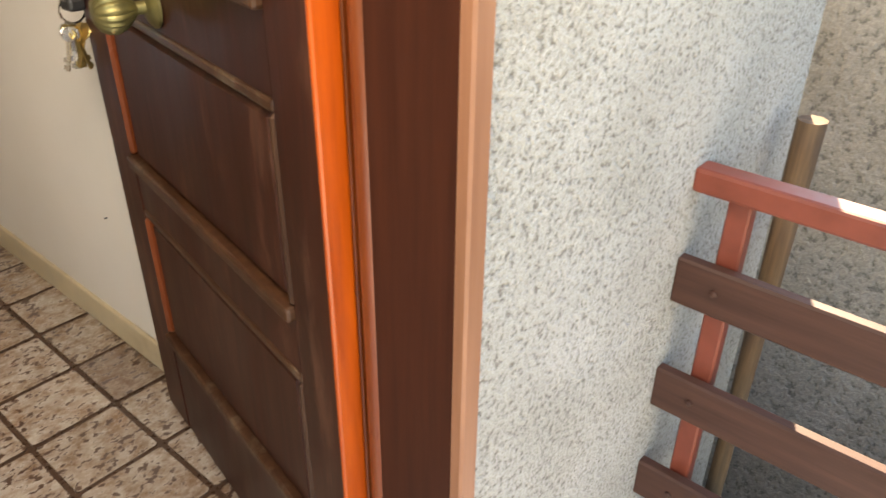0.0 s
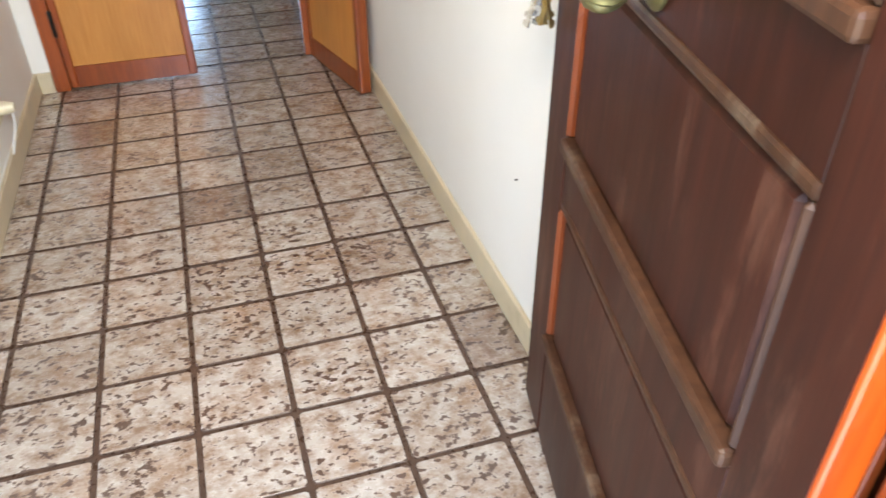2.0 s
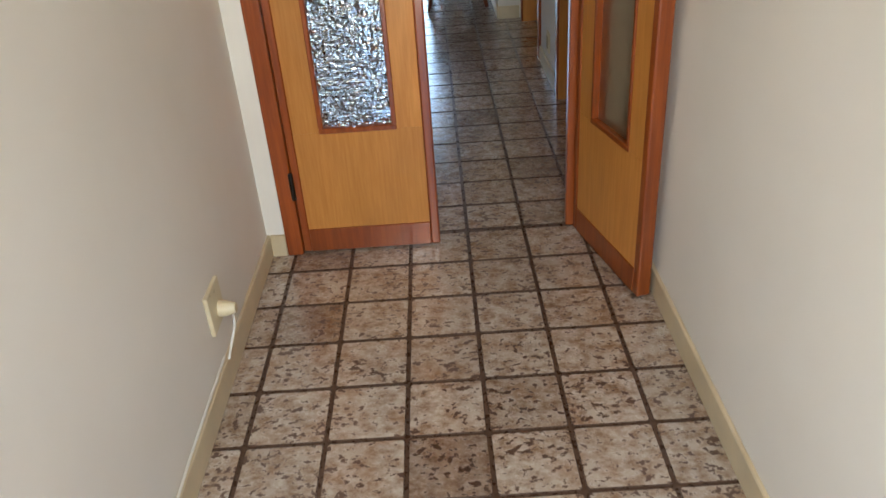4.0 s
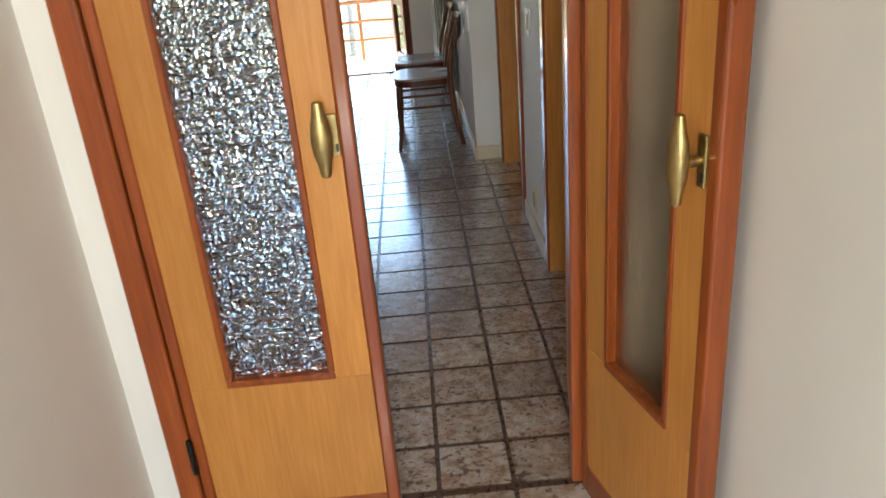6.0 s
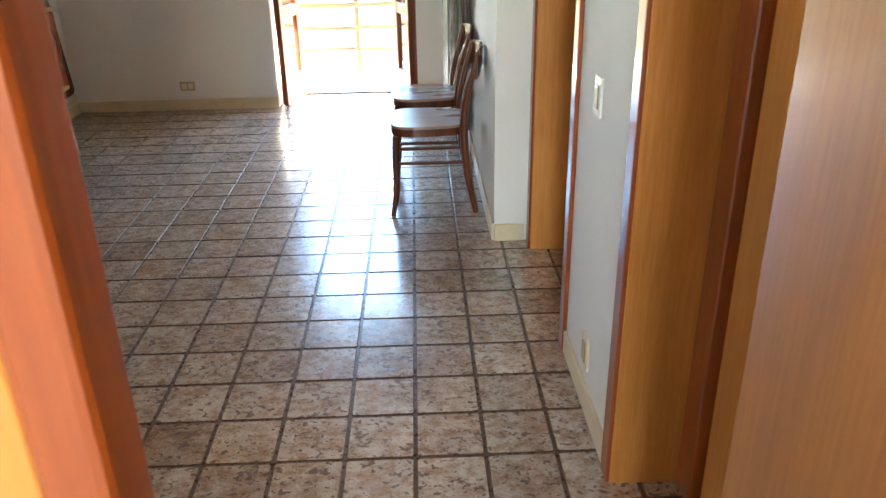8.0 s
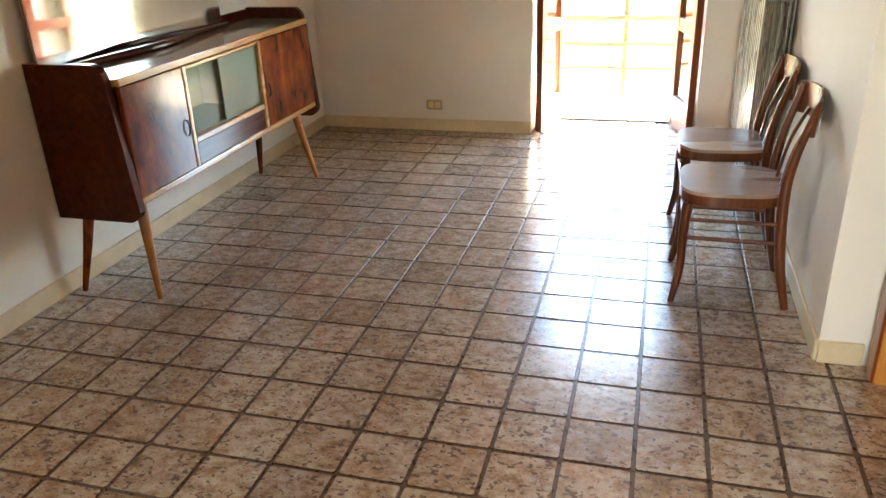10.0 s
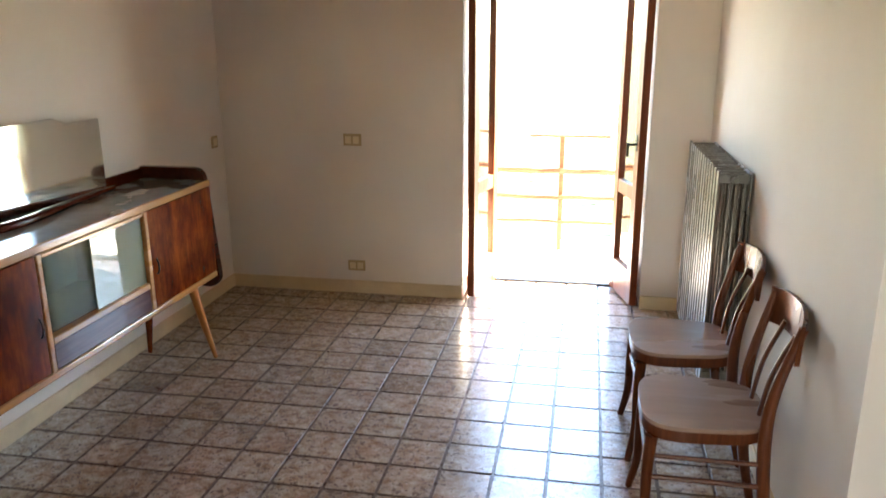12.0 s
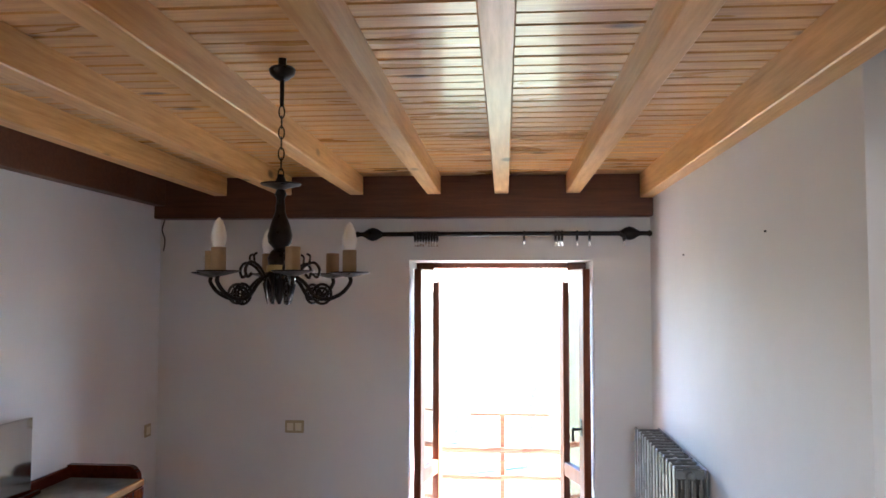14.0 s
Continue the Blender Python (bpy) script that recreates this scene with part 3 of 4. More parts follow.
part("jamb", bx(-0.46, -2.912, 0.0, -0.40, -2.735, 2.10, 0.004), M_JAMB, e)
part("casing", bx(-0.458, -2.925, 0.0, -0.398, -2.912, 2.12, 0.003), M_CASING, e, "pale brown outer casing")
part("head", bx(-0.46, -2.955, 2.10, 0.536, -2.737, 2.13, 0.004), M_JAMB, e)
part("threshold", bx(-0.40, -2.97, -0.006, 0.43, -2.76, 0.002, 0.002), M_BALC, e, "pale stone threshold")


# Unseen window, added so that light reaches the hall from the left.
e = thing("window", "plain brown wooden frame of an assumed side window, out of view", "window", (0, 0, 0), kind="structure")
for v in ((WY0, WZ0, WY0 + 0.05, WZ1), (WY1 - 0.05, WZ0, WY1, WZ1), (WY0 + 0.05, WZ0, WY1 - 0.05, WZ0 + 0.05), (WY0 + 0.05, WZ1 - 0.05, WY1 - 0.05, WZ1)):
    part("window_frame", bx(XL - 0.2, v[0], v[1], XL - 0.15, v[2], v[3], 0.004), M_JAMB, e)

# ---- double door between corridor and living room ----
def glazed_leaf(name, at, rz, mirrored, state):
    """local: x from hinge (0) to free edge (w); y = 0 is the corridor face."""
    w, th, H = 0.485, 0.04, 2.08
    sg = -1 if mirrored else 1
    d = thing(name, "honey veneered door leaf with patterned glass pane, " + state, "door", at, "double door leaves", rz=rz)

    def b(x0, y0, z0, x1, y1, z1, *r):
        xa, xb = sorted((sg * x0, sg * x1))
        return bx(xa, y0, z0, xb, y1, z1, *r)
    g0, g1, gz0, gz1 = 0.118, 0.366, 0.45, 1.83
    part("lower_panel", b(0.028, 0, 0.095, w - 0.032, th, gz0, 0.001), M_BEECH, d)
    part("upper_panel", b(0.028, 0, gz1, w - 0.032, th, H - 0.03, 0.001), M_BEECH, d)
    part("stile", b(0.028, 0, gz0, g0, th, gz1, 0.001), M_BEECH, d)
    part("stile", b(g1, 0, gz0, w - 0.032, th, gz1, 0.001), M_BEECH, d)
    part("bottom_rail", b(0.028, -0.003, 0.008, w - 0.032, th + 0.003, 0.095, 0.002), M_RED, d, "red-brown bottom rail")
    part("edge_strip", b(0, -0.003, 0.008, 0.028, th + 0.003, H, 0.004), M_RED, d, "red-brown edge strip")
    part("edge_strip", b(w - 0.032, -0.003, 0.008, w, th + 0.003, H, 0.006, 2), M_RED, d, "red-brown edge strip")
    part("top_rail", b(0.028, -0.003, H - 0.03, w - 0.032, th + 0.003, H, 0.002), M_RED, d)
    for v in ((g0 - 0.004, gz0 - 0.004, g1 + 0.004, gz0 + 0.014), (g0 - 0.004, gz1 - 0.014, g1 + 0.004, gz1 + 0.004),
              (g0 - 0.004, gz0 + 0.014, g0 + 0.012, gz1 - 0.014), (g1 - 0.012, gz0 + 0.014, g1 + 0.004, gz1 - 0.014)):
        part("glazing_bead", b(v[0], -0.004, v[1], v[2], th + 0.004, v[3], 0.003), M_RED, d)
    pane = part("pane", b(g0 + 0.01, th / 2 - 0.003, gz0 + 0.012, g1 - 0.01, th / 2 + 0.003, gz1 - 0.012), M_PATT_DIM if mirrored else M_PATT_SKYLIT, d, "patterned cathedral glass, tinted to paint in the light behind")
    pane.visible_shadow = False
    # oval grip on a flat plate
    hx = w - 0.058
    flip = Matrix.Translation((0, th, 0)) @ Matrix.Diagonal((1, -1, 1, 1)) if mirrored else Matrix.Identity(4)
    for face in (-1,):
        h = part("handle", turned(bmesh_grip(sg * hx, face), flip), M_BRASS, d, "aged brass oval grip", True)
        q = obj("plate", turned(b(hx + 0.004, -0.006, 0.985, hx + 0.026, 0.0, 1.075, 0.002), flip), M_BRASS)
        q.parent = h
        q = obj("keyhole", turned(b(hx + 0.017, -0.0075, 0.995, hx + 0.0225, -0.0055, 1.012, 0.0008), flip), M_BLACK)
        q.parent = h
        q = obj("neck", turned(lathe(bmesh.new(), [(0.010, 0), (0.009, 0.012), (0.012, 0.028)], 12), flip @ Matrix.Translation((sg * (hx + 0.006), 0.0, 1.03)) @ Matrix.Rotation(radians(90), 4, "X")), M_BRASS, True)
        q.parent = h
    return d


def bmesh_grip(x, face):
    bm = lathe(bmesh.new(), [(0.005, -0.079), (0.010, -0.076), (0.0125, -0.062), (0.014, -0.05), (0.020, -0.03), (0.0225, 0), (0.020, 0.03), (0.014, 0.05), (0.0125, 0.062), (0.010, 0.076), (0.005, 0.079)], 18)
    for v in bm.verts:
        v.co.y *= 0.8
        v.co.x += x - 0.006 * (1 if x > 0 else -1)
    turned(bm, Matrix.Translation((0, -0.036, 1.03)))
    return bm


glazed_leaf("door_leaf", (-0.502, 0.125, 0), 0, False, "closed")
glazed_leaf("door_leaf", (0.503, 0.19, 0), 104, True, "swung open")
e = thing("double_door_frame", "red-brown wooden frame of the double door", "door frame", (0, 0, 0), kind="structure")
part("jamb", bx(-0.56, YP0 - 0.012, 0, -0.504, YP1 + 0.012, 2.12, 0.006, 2), M_RED, e)
part("jamb", bx(0.502, YP0 - 0.005, 0, 0.562, YP1 + 0.012, 2.12, 0.006, 2), M_RED, e)
part("rebate", bx(0.440, 0.203, 0, 0.502, YP1 + 0.016, 2.085, 0.005, 2), M_RED, e)
part("head", bx(-0.56, YP0 - 0.012, 2.085, 0.562, YP1 + 0.012, 2.135, 0.006, 2), M_RED, e)
part("lining", prism(bmesh.new(), [(0.464, YP1 + 0.017), (0.482, YP1 + 0.017), (0.529, YLIN + 0.004), (0.513, YLIN + 0.004)], "z", 0.0, 2.085), M_LINING, e, "satin veneered lining of the deep opening")
for z in (0.27, 1.75):
    part("hinge", lathe(bmesh.new(), [(0.006, -0.05), (0.008, -0.045), (0.008, 0.045), (0.006, 0.05)], 12, (-0.503, YP0 - 0.014, z)), M_IRON, e, "dark steel hinge", True)


# ---- two side doors of the hall ----
def side_door(y0, y1):
    e = thing("side_door", "honey veneered side door set deep in a lined opening", "door", (0, 0, 0), "hall side doors")
    part("lining", bx(XH - 0.006, y1 - 0.022, 0, XH + 0.24, y1 - 0.002, 2.1, 0.002), M_BEECH, e)
    part("lining", bx(XH - 0.006, y0 + 0.002, 0, XH + 0.24, y0 + 0.022, 2.1, 0.002), M_BEECH, e)
    part("head_lining", bx(XH - 0.006, y0 + 0.022, 2.078, XH + 0.24, y1 - 0.022, 2.098, 0.002), M_BEECH, e)
    part("casing", bx(XH - 0.016, y1 - 0.016, 0, XH - 0.001, y1 + 0.05, 2.15, 0.005, 2), M_RED, e, "red-brown casing")
    part("casing", bx(XH - 0.016, y0 - 0.05, 0, XH - 0.001, y0 + 0.016, 2.15, 0.005, 2), M_RED, e, "red-brown casing")
    part("head_casing", bx(XH - 0.016, y0 + 0.016, 2.085, XH - 0.001, y1 - 0.016, 2.15, 0.005, 2), M_RED, e, "red-brown casing")
    for ya, yb in ((y0 + 0.022, y0 + 0.12), (y1 - 0.12, y1 - 0.022)):
        part("door_stop", bx(XH + 0.175, ya, 0, XH + 0.24, yb, 2.078, 0.006, 2), M_RED, e, "red-brown door stop")
    leaf = part("leaf", bx(XH + 0.205, y0 + 0.126, 0.008, XH + 0.24, y1 - 0.126, 2.076, 0.004), M_BEECH, e)
    q = obj("handle", tube(bmesh.new(), curve_pts([(XH + 0.205, y0 + 0.14, 1.03), (XH + 0.165, y0 + 0.14, 1.03), (XH + 0.155, y0 + 0.16, 1.03), (XH + 0.155, y0 + 0.25, 1.025)], 5), 0.008, 8), M_BRASS, True)
    q.parent = leaf
    return e


side_door(*D1)
side_door(*D2)


# ---- balcony door ----
def balcony_leaf(at, rz, mirrored):
    """local: x from hinge to free edge; y = 0 is the face towards the room when shut."""
    w, th, H = 0.415, 0.045, 1.95
    sg = -1 if mirrored else 1
    d = thing("balcony_door_leaf", "red-brown glazed wooden balcony door leaf folded open into its reveal", "door", at, "balcony door leaves", rz=rz)

    def b(x0, y0, z0, x1, y1, z1, *r):
        xa, xb = sorted((sg * x0, sg * x1))
        return bx(xa, y0, z0, xb, y1, z1, *r)
    part("stile", b(0, 0, 0.012, 0.075, th, H, 0.004), M_BALCW, d)
    part("stile", b(w - 0.075, 0, 0.012, w, th, H, 0.004), M_BALCW, d)
    part("bottom_rail", b(0.075, 0.002, 0.012, w - 0.075, th - 0.002, 0.22, 0.003), M_BALCW, d)
    part("middle_rail", b(0.075, 0.002, 0.66, w - 0.075, th - 0.002, 0.745, 0.003), M_BALCW, d)
    part("top_rail", b(0.075, 0.002, H - 0.08, w - 0.075, th - 0.002, H, 0.003), M_BALCW, d)
    for z0, z1 in ((0.22, 0.66), (0.745, H - 0.08)):
        p = part("pane", b(0.07, th / 2 - 0.002, z0 - 0.005, w - 0.07, th / 2 + 0.002, z1 + 0.005), M_GLASS, d, "clear window pane")
        p.visible_shadow = False
    if mirrored:
        h = part("handle", tube(bmesh.new(), curve_pts([(sg * (w - 0.04), th, 1.0), (sg * (w - 0.04), th + 0.04, 1.0), (sg * (w - 0.05), th + 0.05, 1.0), (sg * (w - 0.05), th + 0.05, 0.93)], 4), 0.008, 8), M_IRON, d, "black lever handle", True)
        q = obj("plate", b(w - 0.055, th, 0.96, w - 0.025, th + 0.004, 1.06, 0.002), M_IRON)
        q.parent = h
    return d


balcony_leaf((-0.849, 6.31, 0), -103.5, False)
balcony_leaf((-0.009, 6.31, 0), 106, True)
e = thing("balcony_door_frame", "brown wooden balcony door frame with a dark sill", "door frame", (0, 0, 0), kind="structure")
part("jamb", bx(BX0, 6.295, 0, -0.862, 6.355, BZ, 0.004), M_BALCW, e)
part("jamb", bx(0.003, 6.295, 0, BX1, 6.355, BZ, 0.004), M_BALCW, e)
part("head", bx(-0.862, 6.295, BZ - 0.035, 0.003, 6.355, BZ, 0.004), M_BALCW, e)
part("sill", bx(-0.862, 6.30, -0.03, 0.003, 6.37, 0.012, 0.004), M_IRON, e, "dark metal door sill")
structure("reveal_floor", bx(BX0, YF, -0.03, BX1, 6.30, -0.0032), M_GROUT, "grout bed of the door reveal", "floor")

# ---- balcony and what lies beyond ----
bm = bx(-3.2, YFO, -0.22, 1.6, 7.55, -0.02, 0.01)
structure("balcony_floor", bm, M_BALC, "sunlit pale balcony slab", "balcony")


def balcony_rail():
    e = thing("balcony_railing", "weathered red-brown wooden balcony railing in sunlight", "railing", (0.03, 7.23, -0.025))
    for i, x in enumerate((-2.6, -1.55, -0.45, 0.75)):
        h = 0.905 if i == 2 else 0.72
        part("post", bx(x - 0.019, -0.02, 0, x + 0.019, 0.02, h, 0.004), M_RUST, e)
    rng = random.Random(2)
    for z, t in ((0.635, 0.022), (0.435, 0.017), (0.24, 0.013)):
        for x0, x1 in ((-3.1, -1.54), (-1.54, -0.46), (-0.46, 0.75), (0.75, 1.5)):
            bm = bmesh.new()
            n = 8
            pts = [(x0 + (x1 - x0) * k / n, -0.035 + rng.uniform(-0.004, 0.004), z + rng.uniform(-0.006, 0.006)) for k in range(n + 1)]
            tube(bm, pts, [t * rng.uniform(0.85, 1.15) for _ in pts], 6)
            part("rail", bm, M_RUST, e)
    part("top_bar", bx(-0.70, -0.012, 0.893, -0.09, 0.012, 0.912, 0.004), M_RUST, e)


balcony_rail()
structure("ground", bx(-2500, -2500, -2.8, 2500, 2500, -2.6), M_GROUND, "dry winter meadow reaching to the horizon", "ground")


def bare_tree(at, h, seed):
    rng = random.Random(seed)
    t = thing("tree", "bare slim winter tree with thin branches beyond the balcony", "tree", at, "bare trees")
    lean = Vector((rng.uniform(-0.06, 0.06), rng.uniform(-0.05, 0.05), 1))
    pts = [lean * (h * k / 8) + Vector((rng.uniform(-0.06, 0.06), rng.uniform(-0.06, 0.06), 0)) for k in range(9)]
    part("trunk", tube(bmesh.new(), pts, [0.13 * (1 - 0.1 * k) for k in range(9)], 8), M_BARK, t, smooth=True)
    bm = bmesh.new()
    for i in range(26):
        k = rng.uniform(2.5, 7.8)
        o = pts[int(k)].lerp(pts[min(8, int(k) + 1)], k % 1)
        a = rng.uniform(0, 6.28)
        L = rng.uniform(0.6, 1.9) * (1.2 - k / 10)
        d = Vector((math.cos(a), math.sin(a), rng.uniform(0.5, 1.1))).normalized()
        p = [o, o + d * L * 0.5 + Vector((0, 0, 0.05)), o + d * L + Vector((0, 0, 0.2 * L))]
        tube(bm, p, [0.03 * (1.1 - k / 10), 0.018 * (1.1 - k / 10), 0.005], 5)
        for j in range(4):
            q = p[1].lerp(p[2], rng.uniform(0, 0.9))
            d2 = (d + Vector((rng.uniform(-1, 1), rng.uniform(-1, 1), rng.uniform(-0.3, 0.8)))).normalized()
            tube(bm, [q, q + d2 * L * 0.3, q + d2 * L * 0.5 + Vector((0, 0, 0.06))], [0.009, 0.006, 0.003], 4)
    part("crown", bm, M_BARK, t, "sparse bare branches")


for i, (x, y, h) in enumerate(((1.1, 17, 7.5), (1.9, 18.5, 6.8), (0.2, 21, 5.5), (-1.8, 24, 5.4), (-3.6, 22, 5.2), (3.0, 23, 7.0))):
    bare_tree((x, y, -2.6), h, 20 + i)

# ---- outside the entrance ----
structure("landing", bx(-1.6, -5.4, -2.6, 1.02, YE0, -0.05, 0.01), M_BALC, "pale landing slab before the entrance", "landing")


def landing_rail():
    e = thing("landing_railing", "red painted metal railing with dark brown wooden boards", "railing", (0.997, -3.0, -0.06))
    part("handrail", bx(-0.022, -1.9, 0.83, 0.022, 0.03, 0.87, 0.006, 2), M_REDMETAL, e)
    for y in (-0.04, -1.0, -1.85):
        part("post", bx(0.002, y - 0.018, 0, 0.032, y + 0.018, 0.83, 0.003), M_REDMETAL, e)
    for z in (0.63, 0.405, 0.18):
        bd = part("board", bx(-0.026, -1.9, z, -0.001, 0.03, z + 0.085, 0.004), M_PLANK, e, "dark brown stained board")
        for y in (-0.04, -1.0):
            q = obj("bolt", turned(lathe(bmesh.new(), [(0.007, 0), (0.006, 0.004), (0.002, 0.006)], 10), Matrix.Translation((-0.026, y, z + 0.045)) @ Matrix.Rotation(radians(-90), 4, "Y")), M_PLANK, True)
            q.parent = bd


landing_rail()
bm = bx(2.05, -9, -2.6, 2.45, 3, 1.1)
structure("neighbour_wall", bm, M_GREYWALL, "rough grey rendered wall of the neighbouring building", "wall")
bm = tube(bmesh.new(), [(1.30, -3.035, -2.6), (1.302, -3.034, -1), (1.298, -3.036, 0.2), (1.30, -3.035, 0.81)], [0.022, 0.021, 0.019, 0.026], 9)
tagged(obj("wooden_stake", bm, M_RAW, True), "weathered split wooden stake beside the railing", "stake")


# ---- living room ----
def sideboard():
    y0, y1, xf, xb = 3.15, 4.92, -2.13, -2.512
    L = y1 - y0
    s = thing("sideboard", "glossy mahogany sideboard with maple trim, sliding glass and tapered legs", "sideboard", (xb, y0, 0))
    D = xf - xb
    # curved end panels, open-fronted U in outline
    r = 0.06
    oz0, oz1 = 0.335, 0.972
    outl = [(-0.005, oz0)] + [(D + 0.012 - r + r * math.sin(radians(a)), oz0 + r - r * math.cos(radians(a))) for a in range(0, 91, 15)] + \
        [(D - 0.03 - r + r * math.cos(radians(a)), oz1 - r + r * math.sin(radians(a))) for a in range(0, 91, 15)] + [(-0.005, oz1)]
    for a, b in ((-0.02, 0.018), (L - 0.018, L + 0.02)):
        bm = prism(bmesh.new(), outl, "y", a, b)
        bmesh.ops.bevel(bm, geom=[e for e in bm.edges if e.calc_face_angle(0) > 1.0], offset=0.005, segments=2, affect="EDGES")
        part("end_panel", bm, M_MAHOGD, s, "dark mahogany end panel with rounded corners")
    part("back_rim", bx(-0.005, 0.018, 0.88, 0.012, L - 0.018, 0.965, 0.004), M_MAHOGD, s)
    part("bottom", bx(0, 0.018, 0.402, D - 0.012, L - 0.018, 0.42), M_MAHOG, s)
    part("back", bx(0, 0.018, 0.42, 0.012, L - 0.018, 0.88), M_PALE, s, "pale back board")
    part("top", bx(0.012, 0.018, 0.885, D - 0.014, L - 0.018, 0.905, 0.002), M_MAPLE, s)
    part("glass_top", bx(0.014, 0.02, 0.906, D - 0.016, L - 0.02, 0.912, 0.001), M_TOPGLASS, s, "grey glossy glass top")
    part("top_edge", bx(D - 0.014, 0.018, 0.882, D + 0.004, L - 0.018, 0.915, 0.006, 2), M_MAPLE, s, "light maple front edge")
    part("bottom_edge", bx(D - 0.014, 0.018, 0.398, D + 0.004, L - 0.018, 0.428, 0.006, 2), M_MAPLE, s, "light maple front edge")
    ya, yb = 0.455, 1.14     # glazed middle bay
    for y in (ya, yb):
        part("divider", bx(0.012, y - 0.01, 0.42, D - 0.02, y + 0.01, 0.885), M_MAHOG, s)
        part("divider_trim", bx(D - 0.02, y - 0.014, 0.428, D + 0.006, y + 0.014, 0.882, 0.006, 2), M_MAPLE, s, "light maple strip")
    for a, b, hs in ((0.022, ya - 0.016, 1), (yb + 0.016, L - 0.022, -1)):
        d = part("door", bx(D - 0.018, a, 0.430, D + 0.002, b, 0.880, 0.003), M_MAHOG, s, "figured glossy mahogany door")
        hy = b - 0.03 if hs > 0 else a + 0.03
        q = obj("handle", tube(bmesh.new(), [(D + 0.005 + 0.012 * math.sin(radians(t)), hy + 0.0, 0.62 + 0.035 * math.cos(radians(t))) for t in range(0, 181, 20)], 0.004, 8), M_IRON, True)
        q.parent = d
    part("drawer_front", bx(D - 0.016, ya + 0.016, 0.430, D + 0.001, yb - 0.016, 0.53, 0.003), M_PLUM, s, "plum-brown drawer front")
    part("glass_track", bx(D - 0.06, ya + 0.016, 0.532, D + 0.004, yb - 0.016, 0.56, 0.004), M_MAPLE, s, "light maple glass track")
    part("glass_track", bx(D - 0.06, ya + 0.016, 0.862, D + 0.002, yb - 0.016, 0.881, 0.004), M_MAPLE, s, "light maple glass track")
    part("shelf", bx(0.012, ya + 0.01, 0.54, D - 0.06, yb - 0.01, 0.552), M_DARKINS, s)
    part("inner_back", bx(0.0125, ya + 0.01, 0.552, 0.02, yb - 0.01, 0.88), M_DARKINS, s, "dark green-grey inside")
    mid = (ya + yb) / 2
    for x, a, b, m in ((D - 0.018, mid - 0.03, yb - 0.016, M_GLASS_LIT), (D - 0.035, ya + 0.018, mid + 0.01, M_GLASS_SHADED)):
        part("sliding_pane", bx(x, a, 0.561, x + 0.005, b, 0.862), m, s, "greenish sliding glass pane, reflection and shade put into its colour")
    for y, dy in ((0.07, -0.10), (L - 0.205, 0.03)):
        for x, dx in ((D - 0.05, 0.085), (0.085, -0.045)):
            pts = [(x, y, 0.405), (x + dx * 0.5, y + dy * 0.5, 0.19), (x + dx, y + dy, 0.0)]
            part("leg", tube(bmesh.new(), pts, [0.026, 0.019, 0.011], 12), M_LEG if x > 0.2 else M_MAHOG, s, "tapered splayed leg", True)


sideboard()


def mirror():
    m = thing("mirror", "frameless scalloped mirror standing on the sideboard against the wall", "mirror", (-2.487, 3.172, 0.912), rz=0)
    n = 40
    top = []
    for k in range(n + 1):
        y = 1.385 * k / n
        u = abs(y - 0.69)
        z = 0.343 if u > 0.45 else (0.343 + 0.03 * min(1, (0.45 - u) / 0.06))
        top.append((y, z))
    outl = [(0, 0.0), (1.385, 0.0)] + top[::-1]
    part("glass", prism(bmesh.new(), outl, "x", 0.0, 0.006), M_MIRROR, m, "silvered mirror glass")
    part("backing", prism(bmesh.new(), outl, "x", -0.006, -0.001), M_MAHOGD, m)
    pts = curve_pts([(0.02, 0.0, 0.012), (0.05, 0.30, 0.012), (0.10, 0.69, 0.014), (0.05, 1.10, 0.012), (0.02, 1.42, 0.010)], 8)
    part("base_rail", tube(bmesh.new(), pts, [0.012 + 0.008 * math.sin(math.pi * k / (len(pts) - 1)) for k in range(len(pts))], 10), M_MAHOGD, m, "dark curved wooden base rail", True)


mirror()


